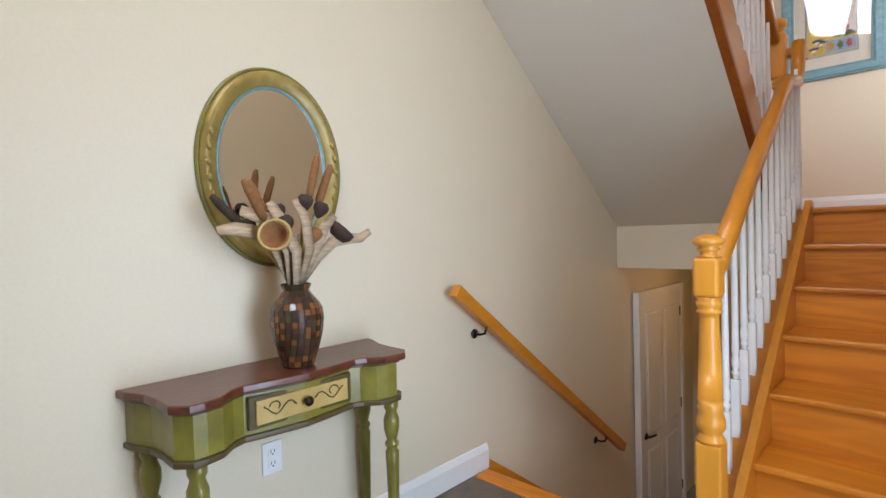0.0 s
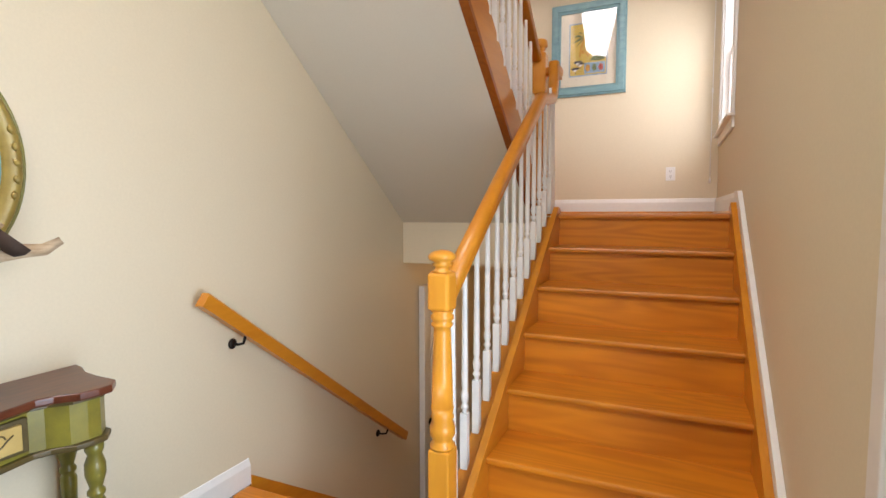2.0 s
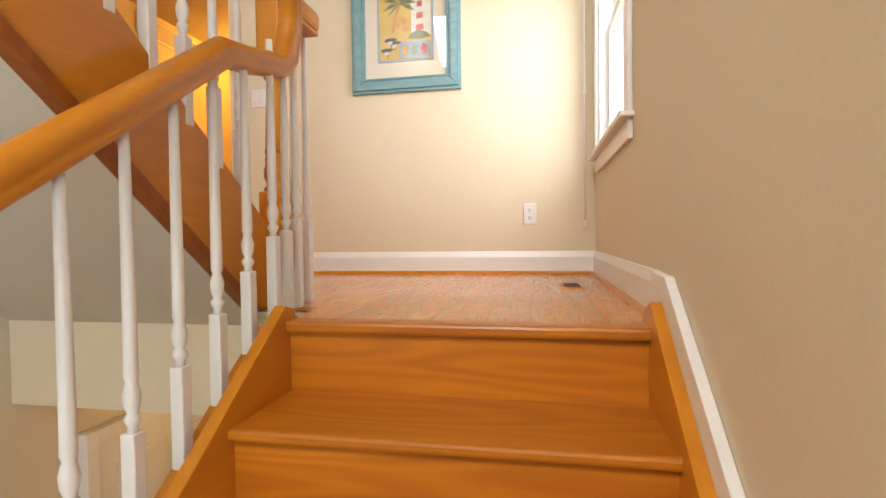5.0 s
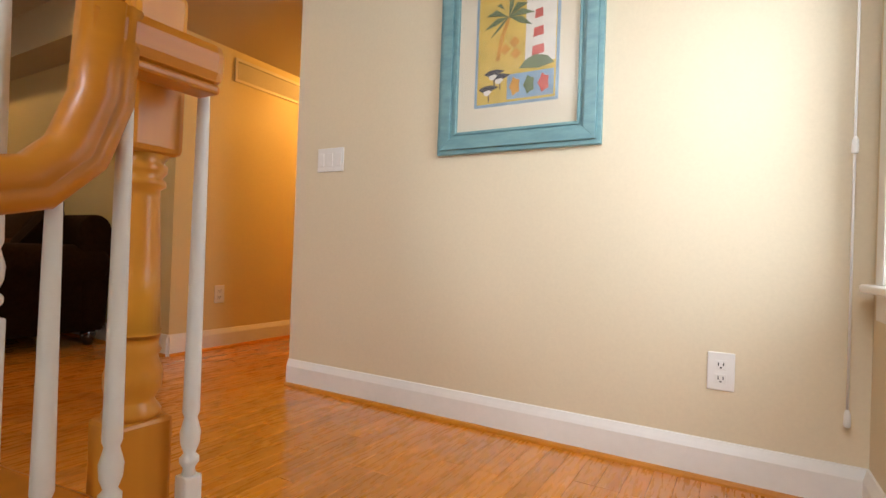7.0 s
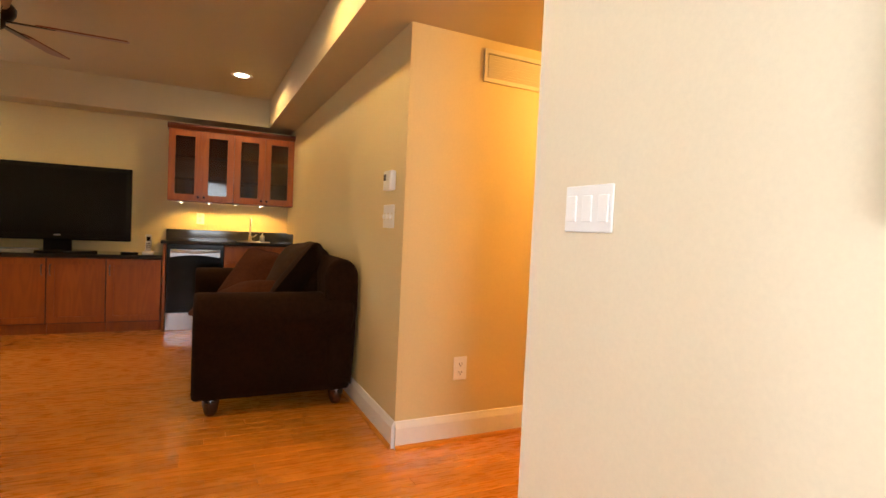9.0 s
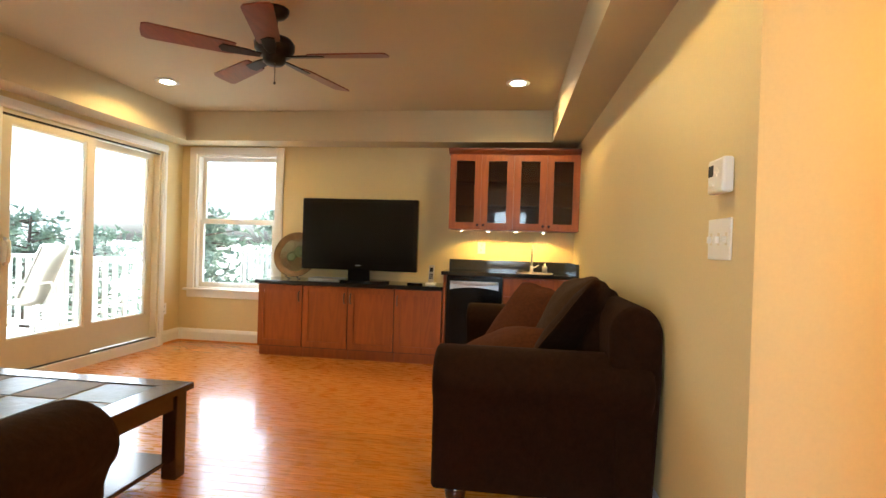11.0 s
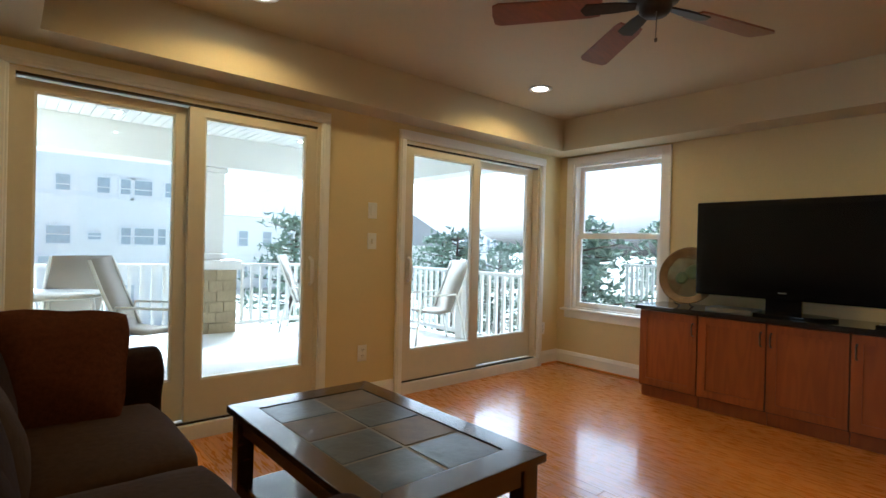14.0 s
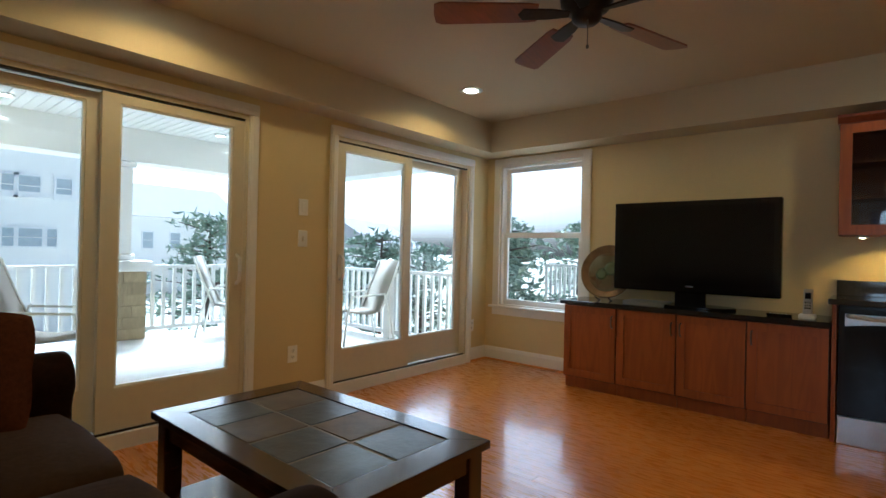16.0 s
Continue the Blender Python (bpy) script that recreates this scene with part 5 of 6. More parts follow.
part("carcass", box(-5.938, FX - 0.02, 1.10, 1.753, 0.09, BZ - 0.036), CHERRY, bc)
part("toe_kick", box(-5.93, FX - 0.05, 1.10, 1.753, 0.0, 0.09), CHERRY, bc)
for y0, y1 in ((1.105, 1.425), (1.43, 1.75)):
    part("drawer_front", box(FX - 0.02, FX, y0, y1, 0.66, BZ - 0.045, bevel=0.003), CHERRY, bc)
    dd = shaker(bc, y0, y1, 0.1, 0.65, FX)
    pull(dd, y1 - 0.03 if y0 < 1.2 else y0 + 0.03, 0.52, FX)
bt = thing("bar_counter", "polished black granite bar counter with a low backsplash", "countertop")
part("slab", box(-5.938, FX + 0.035, 0.55, 1.753, BZ - 0.034, BZ, bevel=0.006), GRANITE, bt)
part("backsplash", box(-5.938, -5.915, 0.57, 1.753, BZ, BZ + 0.1, bevel=0.002), GRANITE, bt)
part("side_splash", box(-5.915, FX + 0.01, 1.73, 1.753, BZ, BZ + 0.1, bevel=0.002), GRANITE, bt)
sk = thing("bar_sink", "small round steel bar sink set in the granite", "sink", at=pose(-5.68, 1.38, BZ))
part("bowl", lathe([(0.0, -0.02), (0.12, -0.018), (0.15, 0.002), (0.165, 0.004), (0.168, 0.0005)], 32), STEEL, sk)
fc = thing("faucet", "tall chrome gooseneck bar faucet", "faucet", at=pose(-5.82, 1.36, BZ))
part("base", lathe([(0.026, 0), (0.026, 0.008), (0.016, 0.014), (0.014, 0.06), (0.012, 0.064)], 20), STEEL, fc)
part("spout", sweep([(0, 0, 0.06), (0, 0, 0.19), (0.012, 0, 0.225), (0.04, 0, 0.245), (0.07, 0, 0.235), (0.085, 0, 0.2), (0.086, 0, 0.16)], circle(0.009, 10), up=(0, 1, 0)), STEEL, fc)
part("lever", sweep([(0, 0.014, 0.045), (0, 0.04, 0.055), (0, 0.065, 0.075)], circle(0.005, 8), up=(1, 0, 0)), STEEL, fc)
sd = thing("soap_dispenser", "small chrome soap dispenser beside the faucet", "soap dispenser", at=pose(-5.8, 1.48, BZ))
part("body", lathe([(0.024, 0), (0.024, 0.055), (0.016, 0.066), (0.008, 0.07), (0.008, 0.085)], 18), STEEL, sd)
part("spout", sweep([(0, 0, 0.082), (0.02, 0, 0.09), (0.04, 0, 0.082)], circle(0.005, 8), up=(0, 1, 0)), STEEL, sd)

UX = -5.60
for n_, (y0, y1) in enumerate(((0.585, 1.168), (1.17, 1.753))):
    uc = thing("wall_cabinet", "cherry wall cabinet with two glass doors over the bar", "cabinet", group="bar wall cabinets")
    sides = boxes([(-5.938, -5.925, y0, y1, 1.245, 1.93), (-5.925, UX - 0.022, y0, y0 + 0.018, 1.245, 1.93), (-5.925, UX - 0.022, y1 - 0.018, y1, 1.245, 1.93), (-5.925, UX - 0.022, y0, y1, 1.245, 1.263), (-5.925, UX - 0.022, y0, y1, 1.912, 1.93)])
    part("carcass", sides, CHERRY, uc)
    for z in (1.47, 1.69):
        part("shelf", box(-5.925, UX - 0.05, y0 + 0.018, y1 - 0.018, z, z + 0.018), CHERRY, uc)
    mid = (y0 + y1) / 2
    for a, b in ((y0 + 0.002, mid - 0.0015), (mid + 0.0015, y1 - 0.002)):
        dd = shaker(uc, a, b, 1.248, 1.928, UX, glassy=True, rail=0.06)
        part("knob", lathe([(0.005, 0), (0.005, 0.012), (0.012, 0.018), (0.012, 0.024), (0, 0.027)], 12, m=pose(UX, b - 0.025 if a < mid - 0.01 else a + 0.025, 1.285, 0, 90, 0)), BRONZE, dd)
cr = thing("cabinet_crown", "dark cherry crown moulding along the wall cabinets", "moulding")
part("moulding", sweep([(UX, 0.575, 1.928), (UX, 1.753, 1.928)], [(0, 0), (0.012, 0), (0.02, 0.012), (0.034, 0.03), (0.042, 0.034), (0.042, 0.05), (-0.3, 0.05), (-0.3, 0.0)], smooth=False), CHERRY_DK, cr)
for uy in (0.7, 0.95, 1.2, 1.45):
    pk = thing("puck_light", "small lit puck light under the wall cabinet", "cabinet light", group="puck lights", at=pose(-5.70, uy, 1.244))
    part("ring", lathe([(0.02, 0), (0.032, -0.001), (0.033, -0.012), (0.022, -0.014), (0.02, -0.012)], 18), STEEL, pk)
    part("lens", lathe([(0, -0.016), (0.012, -0.015), (0.0205, -0.010)], 18), PUCKLENS, pk)


def sofa(length, label, depth=0.84):
    """A rolled-arm sofa built along x, facing -y, its back at y = depth."""
    t = thing("sofa", label, "sofa")
    L, A = length, 0.27
    part("base_frame", box(0.04, L - 0.04, 0.06, depth - 0.05, 0.11, 0.30, bevel=0.02), SOFA, t)
    for x0 in (0.0, L - A):
        out = [(0.04, 0.1), (A - 0.04, 0.1), (A - 0.035, 0.42)]
        for k in range(23):
            a = math.pi * (-0.2 + 1.4 * k / 22)
            out.append((A / 2 + 0.145 * math.cos(a), 0.545 + 0.125 * math.sin(a)))
        out.append((0.035, 0.42))
        bm = prism(out, 0.0, depth - 0.03, bevel=0.028)
        bmesh.ops.transform(bm, verts=bm.verts, matrix=Matrix(((1, 0, 0, x0), (0, 0, 1, 0), (0, 1, 0, 0), (0, 0, 0, 1))))
        for f in bm.faces:
            f.smooth = True
        bmesh.ops.recalc_face_normals(bm, faces=bm.faces)
        part("arm", bm, SOFA, t)
    side = [(depth - 0.02, 0.12), (depth, 0.60)] + [(depth - 0.10 + 0.10 * math.cos(math.pi * k / 12), 0.76 + 0.115 * math.sin(math.pi * k / 12)) for k in range(13)] + [(depth - 0.19, 0.45), (depth - 0.17, 0.12)]
    bk = yz_prism(side, 0.03, L - 0.03, bevel=0.03)
    for f in bk.faces:
        f.smooth = True
    part("back_frame", bk, SOFA, t)
    n = 2
    cw = (L - 2 * A) / n
    for i in range(n):
        cx = A + cw * (i + 0.5)
        part("seat_cushion", cushion(cw * 1.0, 0.66, 0.17, 0.55, m=pose(cx, 0.36, 0.375), seed=i * 3.1), SOFA_CUSH, t, "taupe seat cushion, lighter than the sofa frame")
        part("back_cushion", cushion(cw * 1.0, 0.46, 0.20, 0.7, m=pose(cx, depth - 0.215, 0.645, 78, 0, 0), seed=5 + i * 2.7, power=3.0), SOFA, t)
    for x in (0.1, L - 0.1):
        for y in (0.1, depth - 0.1):
            part("foot", lathe([(0.025, 0), (0.035, 0.02), (0.045, 0.07), (0.04, 0.115)], 18, m=pose(x, y, 0)), ESPRESSO, t, "dark turned bun foot")
    return t


def pillow(label, w, m, mt=PILLOW, seed=0.0):
    t = tagged(obj("throw_pillow", cushion(w, w, 0.17, 0.6, n=12, seed=seed, power=3.2), mt), label, "pillow", "sofa pillows")
    for v in t.data.vertices:
        e = max(abs(v.co.x), abs(v.co.y)) / (w / 2)
        v.co.z *= max(0.12, 1 - e ** 3.2)
        corner = abs(v.co.x * v.co.y) / (w * w / 4)
        v.co.x *= 1 + 0.1 * corner
        v.co.y *= 1 + 0.1 * corner
    t.matrix_world = m
    return t


sa = sofa(1.90, "dark brown rolled-arm sofa with loose pillows against the wall", depth=0.89)
sa.matrix_world = pose(-4.88, 0.855, 0.0)
pillow("rust brown throw pillow leaning on the sofa back", 0.50, pose(-4.22, 1.22, 0.64, 55, 4, 24), PILLOW, 2.0)
pillow("taupe brown throw pillow leaning on the sofa", 0.52, pose(-3.83, 1.44, 0.70, 62, -6, 12), SOFA_CUSH, 4.0)
pillow("flat rust brown pillow lying on the sofa seat", 0.50, pose(-3.58, 1.12, 0.57, 20, -8, 24), PILLOW, 8.0)
pillow("round dark brown pillow against the sofa arm", 0.48, pose(-3.42, 1.47, 0.72, 56, -14, -24), SOFA, 12.0)
sb = sofa(2.15, "dark brown rolled-arm loveseat with loose pillows facing the television", depth=0.86)
sb.matrix_world = pose(-2.29, 0.07, 0.0, 0, 0, -90) @ Matrix.Diagonal((1, 1, 0.92, 1))
pillow("dark rust throw pillow leaning on the loveseat arm", 0.46, pose(-1.88, -1.68, 0.615, 112, -4, -6), PILLOW, 15.0)
pillow("taupe throw pillow leaning on the loveseat back", 0.42, pose(-1.68, -1.0, 0.58, 72, -6, -88), SOFA_CUSH, 19.0)
pillow("dark brown throw pillow leaning on the loveseat back", 0.40, pose(-1.68, -0.36, 0.58, 72, 6, -94), SOFA, 23.0)

# coffee table with slate inlay
ct = thing("coffee_table", "espresso wood coffee table with slate tile inlay", "coffee table")
X0, X1, Y0, Y1, TZ = -3.155, -2.455, -1.452, -0.278, 0.42
BW, BL = 0.095, 0.115
for q in (((X0, Y0), (X1, Y0), (X1 - BW, Y0 + BL), (X0 + BW, Y0 + BL)), ((X1, Y0), (X1, Y1), (X1 - BW, Y1 - BL), (X1 - BW, Y0 + BL)),
          ((X1, Y1), (X0, Y1), (X0 + BW, Y1 - BL), (X1 - BW, Y1 - BL)), ((X0, Y1), (X0, Y0), (X0 + BW, Y0 + BL), (X0 + BW, Y1 - BL))):
    part("top_border", prism(list(q), TZ - 0.03, TZ, bevel=0.003), ESPRESSO, ct, "mitred espresso border")
part("tile_bed", box(X0 + BW, X1 - BW, Y0 + BL, Y1 - BL, TZ - 0.03, TZ - 0.006), GROUT, ct, "pale grout between the tiles")
tw, tl = (X1 - X0 - 2 * BW) / 2, (Y1 - Y0 - 2 * BL) / 4
tr_ = random.Random(5)
for i in range(2):
    for j in range(4):
        x0, y0, g = X0 + BW + i * tw, Y0 + BL + j * tl, 0.007
        cut_ = [(x0 + g + tr_.uniform(-0.002, 0.002), y0 + g + tr_.uniform(-0.002, 0.002)), (x0 + tw - g + tr_.uniform(-0.002, 0.002), y0 + g), (x0 + tw - g, y0 + tl - g + tr_.uniform(-0.002, 0.002)), (x0 + g, y0 + tl - g)]
        part("slate_tile", prism(cut_, TZ - 0.012, TZ - 0.001 - tr_.random() * 0.003, bevel=0.003), SLATE_TAN if (i, j) in ((0, 0), (1, 1), (0, 2)) else SLATE, ct)
part("apron", boxes([(X0 + 0.03, X1 - 0.03, Y0 + 0.03, Y0 + 0.05, TZ - 0.10, TZ - 0.03), (X0 + 0.03, X1 - 0.03, Y1 - 0.05, Y1 - 0.03, TZ - 0.10, TZ - 0.03),
                     (X0 + 0.03, X0 + 0.05, Y0 + 0.05, Y1 - 0.05, TZ - 0.10, TZ - 0.03), (X1 - 0.05, X1 - 0.03, Y0 + 0.05, Y1 - 0.05, TZ - 0.10, TZ - 0.03)]), ESPRESSO, ct)
for x in (X0 + 0.02, X1 - 0.09):
    for y in (Y0 + 0.02, Y1 - 0.09):
        part("leg", box(x, x + 0.07, y, y + 0.07, 0, TZ - 0.03, bevel=0.004), ESPRESSO, ct)
part("lower_shelf", box(X0 + 0.05, X1 - 0.05, Y0 + 0.05, Y1 - 0.05, 0.075, 0.095, bevel=0.003), ESPRESSO, ct)

# ---- outside: deck, railing, neighbours, trees ----
deck = thing("deck", "pale covered deck outside the sliding doors", "deck", kind="structure")
for i in range(28):
    y = -2.46 - 0.142 * (i + 1)
    part("deck_board", box(-6.4, -1.43, y, y + 0.137, -0.10, -0.07), DECK, deck)
plain("porch_ceiling", boxes([(-6.5, -1.43, -6.55, -2.45, 2.512, 2.6)] + [(-6.5 + 0.1 * k, -6.41 + 0.1 * k, -6.3, -2.46, 2.5, 2.513) for k in range(50)]), WHITE, "white boarded porch ceiling", "ceiling")
plain("porch_beam", boxes([(-6.5, -1.43, -6.5, -6.12, 2.1, 2.5), (-6.5, -6.15, -6.12, -2.46, 2.1, 2.5)]), WHITE, "white porch beam", "beam")
for k, (lx, ly) in enumerate(((-2.6, -5.6), (-4.7, -5.6))):
    pl_ = thing("porch_light", "small round porch ceiling light", "ceiling light", group="porch lights", at=pose(lx, ly, 2.5))
    part("trim", lathe([(0.06, 0.0), (0.08, -0.002), (0.08, -0.012), (0.06, -0.012)], 20), WHITE, pl_)
    part("lens", lathe([(0.06, -0.006), (0.04, -0.014), (0.0, -0.016)][::-1], 20), LENS, pl_)
cl = thing("porch_column", "white square column on a tan shingled pier", "column", at=pose(-3.79, -6.35, -0.07))
part("pier", box(-0.245, 0.245, -0.245, 0.245, 0, 0.83), SHINGLE, cl)
pr = random.Random(9)
for face in range(2):
    for r in range(6):
        edges = sorted([-0.26, 0.26] + [-0.26 + 0.173 * k + (0.087 if r % 2 else 0.0) + pr.uniform(-0.015, 0.015) for k in (1, 2)])
        for e0, e1 in zip(edges, edges[1:]):
            out_ = 0.262 + pr.uniform(0, 0.006)
            b = (e0, e1 - 0.005, 0.245, out_) if face == 0 else (-out_, -0.245, e0, e1 - 0.005)
            part("shingle", box(*b, 0.004 + r * 0.138, 0.134 + r * 0.138), SHINGLE, cl)
part("cap", box(-0.31, 0.31, -0.31, 0.31, 0.83, 0.96, bevel=0.012), WHITE, cl)
part("shaft_base", box(-0.16, 0.16, -0.16, 0.16, 0.96, 1.04, bevel=0.012), WHITE, cl)
part("shaft", box(-0.13, 0.13, -0.13, 0.13, 1.04, 2.1, bevel=0.006), WHITE, cl)
part("capital", box(-0.16, 0.16, -0.16, 0.16, 2.1, 2.168, bevel=0.01), WHITE, cl)


def railing(a, b):
    t = thing("deck_railing", "white deck railing with square balusters", "railing")
    a, b = Vector(a), Vector(b)
    part("top_rail", sweep([a + Vector((0, 0, 0.88)), b + Vector((0, 0, 0.88))], [(-0.045, -0.02), (0.045, -0.02), (0.045, 0.02), (-0.045, 0.02)], smooth=False), WHITE, t)
    part("bottom_rail", sweep([a + Vector((0, 0, 0.09)), b + Vector((0, 0, 0.09))], [(-0.03, -0.025), (0.03, -0.025), (0.03, 0.025), (-0.03, 0.025)], smooth=False), WHITE, t)
    n = int((b - a).length / 0.125)
    bm = box(-0.019, 0.019, -0.019, 0.019, 0.1, 0.87)
    me = bpy.data.meshes.new("rail_baluster")
    bm.to_mesh(me)
    bm.free()
    me.materials.append(WHITE)
    for i in range(1, n):
        o = new("rail_baluster", me)
        o.location = a.lerp(b, i / n)
        o.parent = t
    return t


railing((-6.3, -6.33, -0.07), (-4.08, -6.33, -0.07))
railing((-3.5, -6.33, -0.07), (-1.45, -6.33, -0.07))
railing((-6.3, -6.26, -0.07), (-6.3, -2.6, -0.07))
for py in (-6.33, -4.1, -2.55):
    post = thing("rail_post", "white square deck rail post", "post", group="rail posts", at=pose(-6.3, py, -0.07))
    part("shaft", box(-0.06, 0.06, -0.06, 0.06, 0, 0.98, bevel=0.004), WHITE, post)
    part("cap", lathe([(0.09, 0.98), (0.09, 1.0), (0.0, 1.05)], 4, m=pose(0, 0, 0, 0, 0, 45)), WHITE, post)


def deck_chair(m):
    t = thing("deck_chair", "beige sling patio chair with a pale metal frame", "patio chair", group="patio chairs", at=m)
    for x in (-0.27, 0.27):
        part("side_frame", sweep([(x, -0.32, 0), (x, -0.28, 0.38), (x, -0.22, 0.6), (x, 0.2, 0.62), (x, 0.3, 0.3), (x, 0.36, 0)], circle(0.014, 8), up=(1, 0, 0)), SIDING, t)
        part("back_post", sweep([(x, 0.15, 0.40), (x, 0.3, 0.75), (x, 0.4, 1.02)], circle(0.014, 8), up=(1, 0, 0)), SIDING, t)
    part("sling", sweep([(0, -0.27, 0.42), (0, 0.0, 0.38), (0, 0.17, 0.41), (0, 0.3, 0.75), (0, 0.41, 1.03)], [(-0.26, -0.004), (0.26, -0.004), (0.26, 0.004), (-0.26, 0.004)], up=(0, -0.6, 1)), SLING, t)
    return t


ch = deck_chair(pose(-5.78, -4.1, -0.07, 0, 0, 75))
copy_thing(ch, pose(-4.95, -5.75, -0.07, 0, 0, 235))
copy_thing(ch, pose(-2.72, -4.35, -0.07, 0, 0, 245))
copy_thing(ch, pose(-2.15, -5.55, -0.07, 0, 0, 20))
pt = thing("patio_table", "round pale patio table on the deck", "patio table", at=pose(-1.98, -4.72, -0.07))
part("top", lathe([(0.0, 0.69), (0.45, 0.69), (0.47, 0.70), (0.47, 0.715), (0.0, 0.72)], 36), SIDING, pt)
for k in range(4):
    part("leg", sweep([(0.34 * math.cos(k * 1.571), 0.34 * math.sin(k * 1.571), 0.69), (0.4 * math.cos(k * 1.571), 0.4 * math.sin(k * 1.571), 0)], circle(0.015, 8)), SIDING, pt)

plain("ground", box(-400, 400, -400, 400, -3.2, -3.0), GRASS, "sandy grass ground reaching the horizon", "ground")


def house(x, y, w, d, h, rot, label, rows):
    """A house whose front looks along +y; rows: window centre along the front, its width, sill and head over the ground."""
    t = thing("neighbour_house", label, "house", group="neighbour houses", at=pose(x, y, -3.0, 0, 0, rot))
    part("wall", box(-w / 2, w / 2, -d / 2, d / 2, 0, h), SIDING, t)
    part("roof", yz_prism([(-d / 2 - 0.4, h), (d / 2 + 0.4, h), (0, h + d * 0.32)], -w / 2 - 0.4, w / 2 + 0.4), ROOFM, t)
    for k in (2.9, 5.85):
        if k < h - 1:
            part("band", box(-w / 2 - 0.02, w / 2 + 0.02, d / 2, d / 2 + 0.06, k, k + 0.16), WHITE, t)
    f = d / 2
    for wx, ww, z0, z1 in rows:
        fr = bmesh.new()
        for a in ((wx - ww / 2 - 0.08, wx - ww / 2, z0 - 0.08, z1 + 0.08), (wx + ww / 2, wx + ww / 2 + 0.08, z0 - 0.08, z1 + 0.08), (wx - ww / 2, wx + ww / 2, z1, z1 + 0.08), (wx - ww / 2, wx + ww / 2, z0 - 0.08, z0)):
            box(a[0], a[1], f, f + 0.07, a[2], a[3], bm=fr)
        o = part("window", fr, WHITE, t)
        mid = (z0 + z1) / 2
        for b0, b1 in ((z0, mid - 0.02), (mid + 0.02, z1)):
            part("pane", box(wx - ww / 2, wx + ww / 2, f, f + 0.03, b0, b1), WINGLASS, o)
    part("door", box(-0.5, 0.5, f, f + 0.06, 0, 2.1), WHITE, t)
    return t


UP, LOW = (5.85, 6.62), (3.92, 4.6)
front = [(-3.37, 0.45, *UP), (-4.7, 0.42, *UP), (-5.51, 0.42, *UP), (-6.09, 0.72, *UP), (-7.21, 0.5, *UP), (-1.9, 0.7, *UP), (-0.3, 0.7, *UP), (1.5, 0.7, *UP), (-3.25, 0.75, *LOW), (-4.43, 0.42, 4.1, 4.35),
         (-5.52, 0.34, *LOW), (-6.19, 0.72, *LOW), (-6.86, 0.3, *LOW), (-1.7, 0.6, *LOW), (0.2, 0.7, *LOW), (2.1, 0.7, *LOW), (-3.0, 0.7, 2.9, 3.4), (-5.5, 0.7, 1.0, 2.2), (1.5, 0.7, 1.0, 2.2)]
house(-1.0, -29, 15.5, 10, 8.8, 0, "white three-storey neighbouring house with grey roof", [(c + 1.0, ww, a, b) for c, ww, a, b in front])
pairs = [(k * 2.2 - 4.4, 0.8, 1.0 + 2.8 * f, 2.3 + 2.8 * f) for k in range(5) for f in range(2)]
house(-19.5, -50, 12, 10, 6.4, 4, "white two-storey neighbouring house with grey roof", pairs)
house(-40, -44, 13, 10, 4.2, 24, "white house behind the pines with grey roof", pairs)
nd = thing("neighbour_deck", "grey wooden deck of the neighbouring house on posts", "deck")
part("platform", box(-14.5, -12.0, -5.0, -2.5, -0.1, 0.05), DECK, nd)
for px, py in ((-14.3, -4.9), (-12.1, -4.9), (-14.3, -2.6), (-12.1, -2.6)):
    part("leg", box(px - 0.08, px + 0.08, py - 0.08, py + 0.08, -3.0, -0.1), DECK, nd)
part("top_rail", box(-12.08, -11.96, -5.0, -2.5, 0.80, 0.85), DECK, nd)
for k in range(22):
    part("picket", box(-12.04, -12.0, -4.98 + k * 0.116, -4.92 + k * 0.116, 0.05, 0.80), DECK, nd)


def pine(x, y, h, seed):
    """A tapered trunk with limbs that carry many small needle clumps."""
    t = thing("pine_tree", "pine with open layered branches, lightened in colour for haze", "tree", group="pine trees", at=pose(x, y, -3.0))
    r = random.Random(seed)
    part("trunk", sweep([(0, 0, 0), (0.1, 0.05, h * 0.4), (0.0, 0.1, h * 0.97)], circle(0.16, 8), up=(0, 1, 0), scales=[1, 0.7, 0.15]), BARK, t)
    limbs, crown = bmesh.new(), bmesh.new()
    for i in range(46):
        f = r.uniform(0.18, 0.97)
        a = r.uniform(0, 6.28)
        ln = (1 - f) * h * 0.42 + 0.4 + r.uniform(-0.2, 0.4)
        base = Vector((0.05, 0.06, h * f))
        tip = base + Vector((math.cos(a) * ln, math.sin(a) * ln, ln * r.uniform(-0.05, 0.3)))
        sweep([base, base.lerp(tip, 0.5), tip], circle(0.03, 5), bm=limbs, up=(0.1, 0.2, 1), scales=[1, 0.7, 0.3])
        for k in range(16):
            c = base.lerp(tip, r.uniform(0.25, 1.05)) + Vector((r.gauss(0, 0.16), r.gauss(0, 0.16), r.gauss(0.04, 0.10)))
            for q in range(3):
                d1 = Vector((r.gauss(0, 1), r.gauss(0, 1), r.gauss(0.3, 0.6))).normalized() * r.uniform(0.14, 0.3)
                d2 = Vector((r.gauss(0, 1), r.gauss(0, 1), r.gauss(0, 0.6))).normalized() * 0.06
                crown.faces.new([crown.verts.new(c - d2), crown.verts.new(c + d1), crown.verts.new(c + d2)])
    part("limbs", limbs, BARK, t)
    part("crown", crown, LEAF, t)
    return t


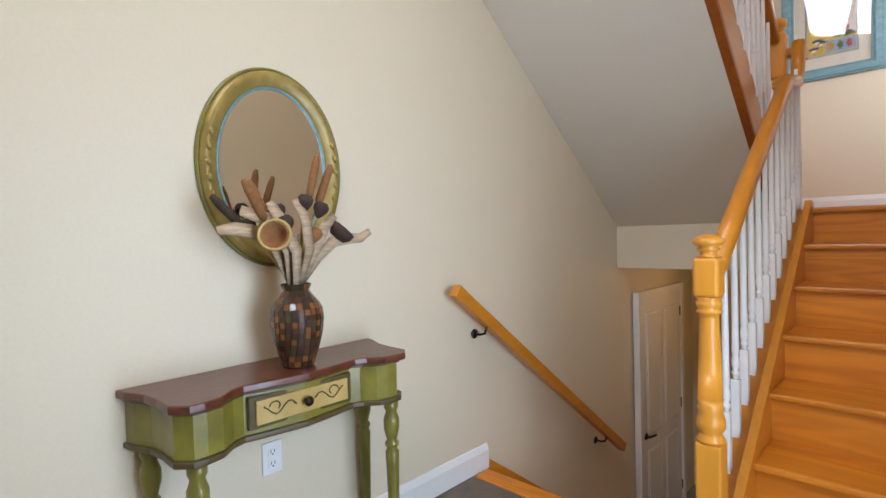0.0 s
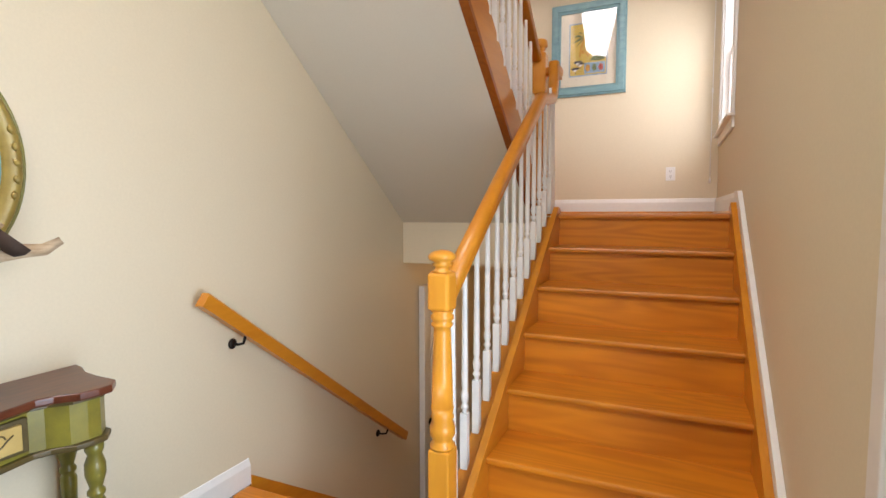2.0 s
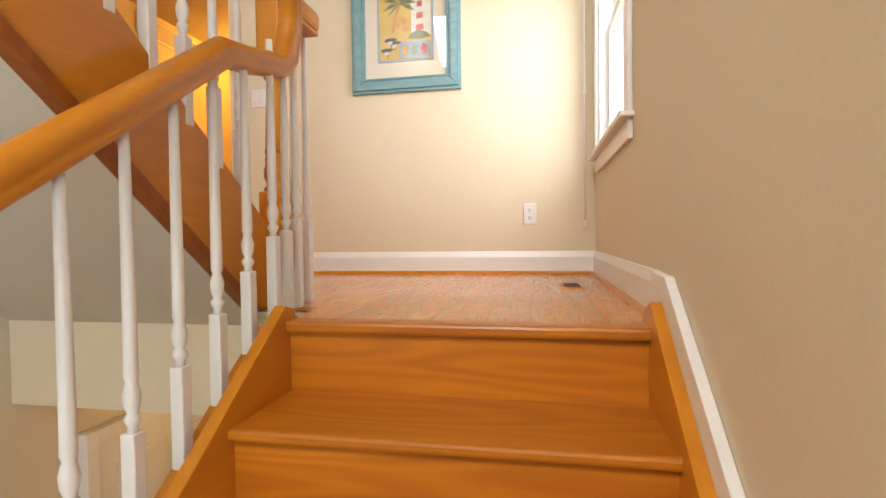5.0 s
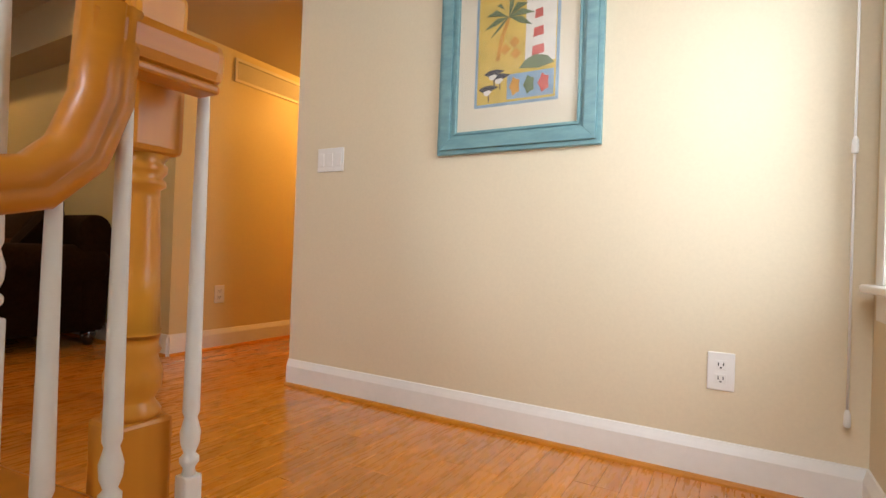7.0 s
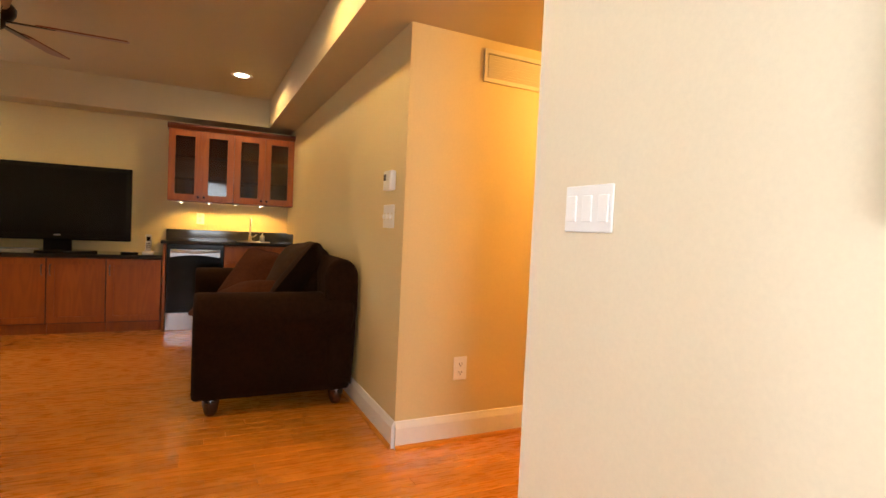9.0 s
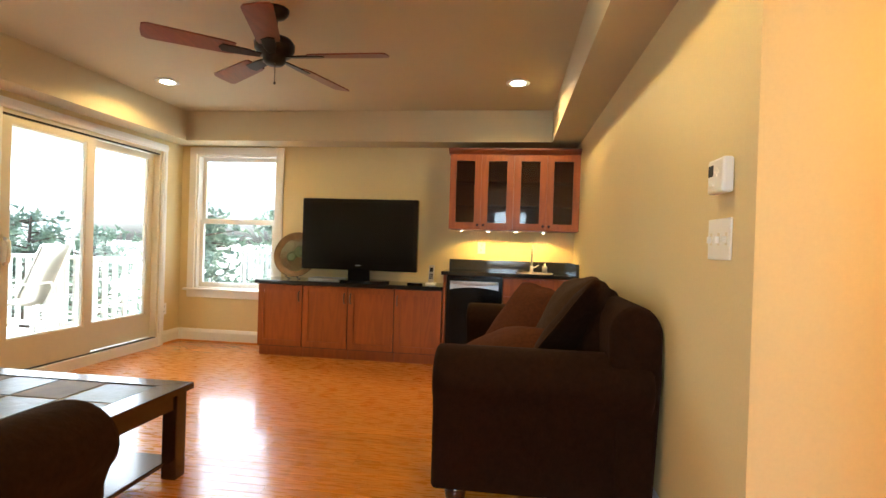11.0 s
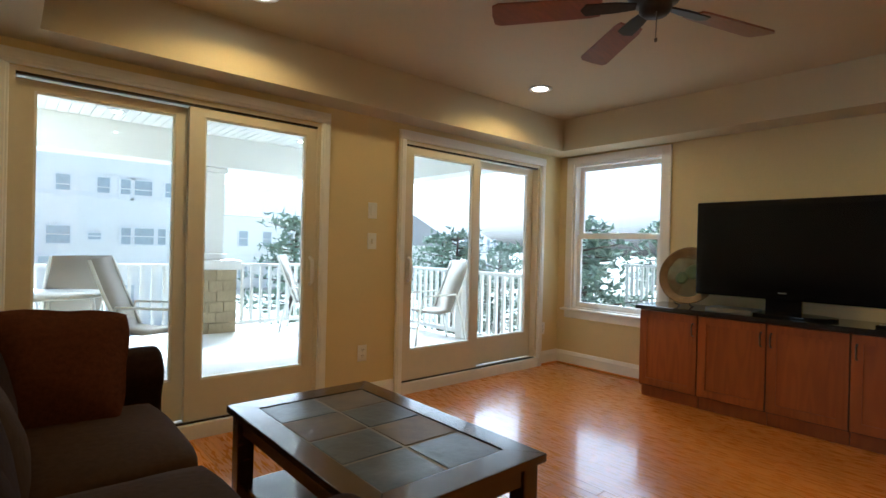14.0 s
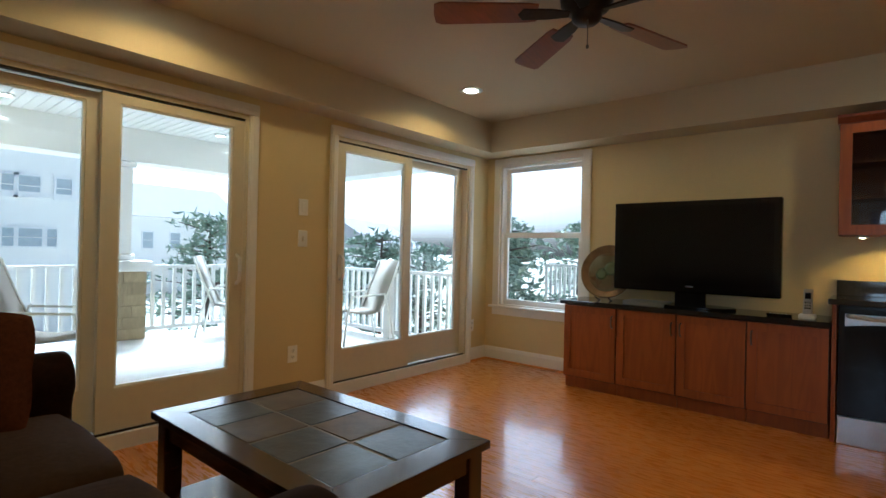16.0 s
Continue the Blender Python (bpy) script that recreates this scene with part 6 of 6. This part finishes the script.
for i, a in enumerate(((-9.4, -16, 5.1), (-13.9, -12.6, 4.7), (-14.2, -10.8, 4.3), (-11.4, -5.9, 4.9), (-12.6, -6.4, 4.6), (-15.6, -3.6, 4.9), (-17, -17, 5.0), (-20, -8, 5.2))):
    pine(*a, 11 + i)

# ---- floor pieces ----
board_meshes = {}


def board_mesh(length):
    if length not in board_meshes:
        bm = box(0, 0.0695, 0, length - 0.0008, -0.012, 0)
        bmesh.ops.bevel(bm, geom=[e for e in bm.edges if all(v.co.z > -0.001 for v in e.verts)], offset=0.0009, segments=1, affect="EDGES")
        me = bpy.data.meshes.new("floor_board")
        bm.to_mesh(me)
        bm.free()
        me.materials.append(OAK_FLOOR)
        board_meshes[length] = me
    return board_meshes[length]


floor_boards = thing("floor_boards", "glossy honey oak strip floor laid through landing and living room", "floor", kind="structure")
rng = random.Random(4)
far_bm = bmesh.new()
n_boards = 0
for r in range(int((1.03 + 5.94) / 0.07)):
    x = 1.03 - 0.07 * (r + 1)
    if x >= -0.05:
        lo, hi = 0.086, 1.745
    elif x >= -1.29:
        lo, hi = 0.282, 1.745
    else:
        lo, hi = -2.28, (4.2 if -2.345 < x < -1.30 else 1.755)
        if x > -1.41:
            lo = 0.5
    y = lo
    while y < hi - 0.01:
        length = min(rng.choice((0.5, 0.7, 0.9, 1.1, 1.3)), round(hi - y, 3))
        if hi - y - length < 0.12:
            length = round(hi - y, 3)
        if x > -3.9 and y < 1.8 and n_boards < 300:
            ob = new("plank", board_mesh(length))
            ob.location = (x, y, 0)
            ob.parent = floor_boards
            n_boards += 1
        else:
            box(x, x + 0.0695, y, y + length - 0.0008, -0.012, 0, bm=far_bm)
        y += length
me = bpy.data.meshes.new("far_planks")
far_bm.to_mesh(me)
far_bm.free()
me.materials.append(OAK_FLOOR)
fp = new("far_planks", me)
fp.parent = floor_boards
fp["kind"] = "stuff"

tiles = thing("entry_tiles", "multicoloured slate tiles in grey grout on the entry floor", "floor", kind="structure")
tile_me = []
for mt in (SLATE, SLATE_TAN):
    bm = box(0, 0.298, 0, 0.298, -0.01, 0, bevel=0.003)
    me = bpy.data.meshes.new("slate_tile")
    bm.to_mesh(me)
    bm.free()
    me.materials.append(mt)
    tile_me.append(me)
for i in range(7):
    for j in range(11):
        x, y = -1.26 + 0.305 * i, -1.53 - 0.305 * (j + 1)
        if x > -0.15 and y > -2.0:
            continue
        ob = new("tile", tile_me[1 if rng.random() < 0.35 else 0])
        ob.location = (x, y, FOYER + rng.uniform(-0.001, 0.001))
        ob.parent = tiles
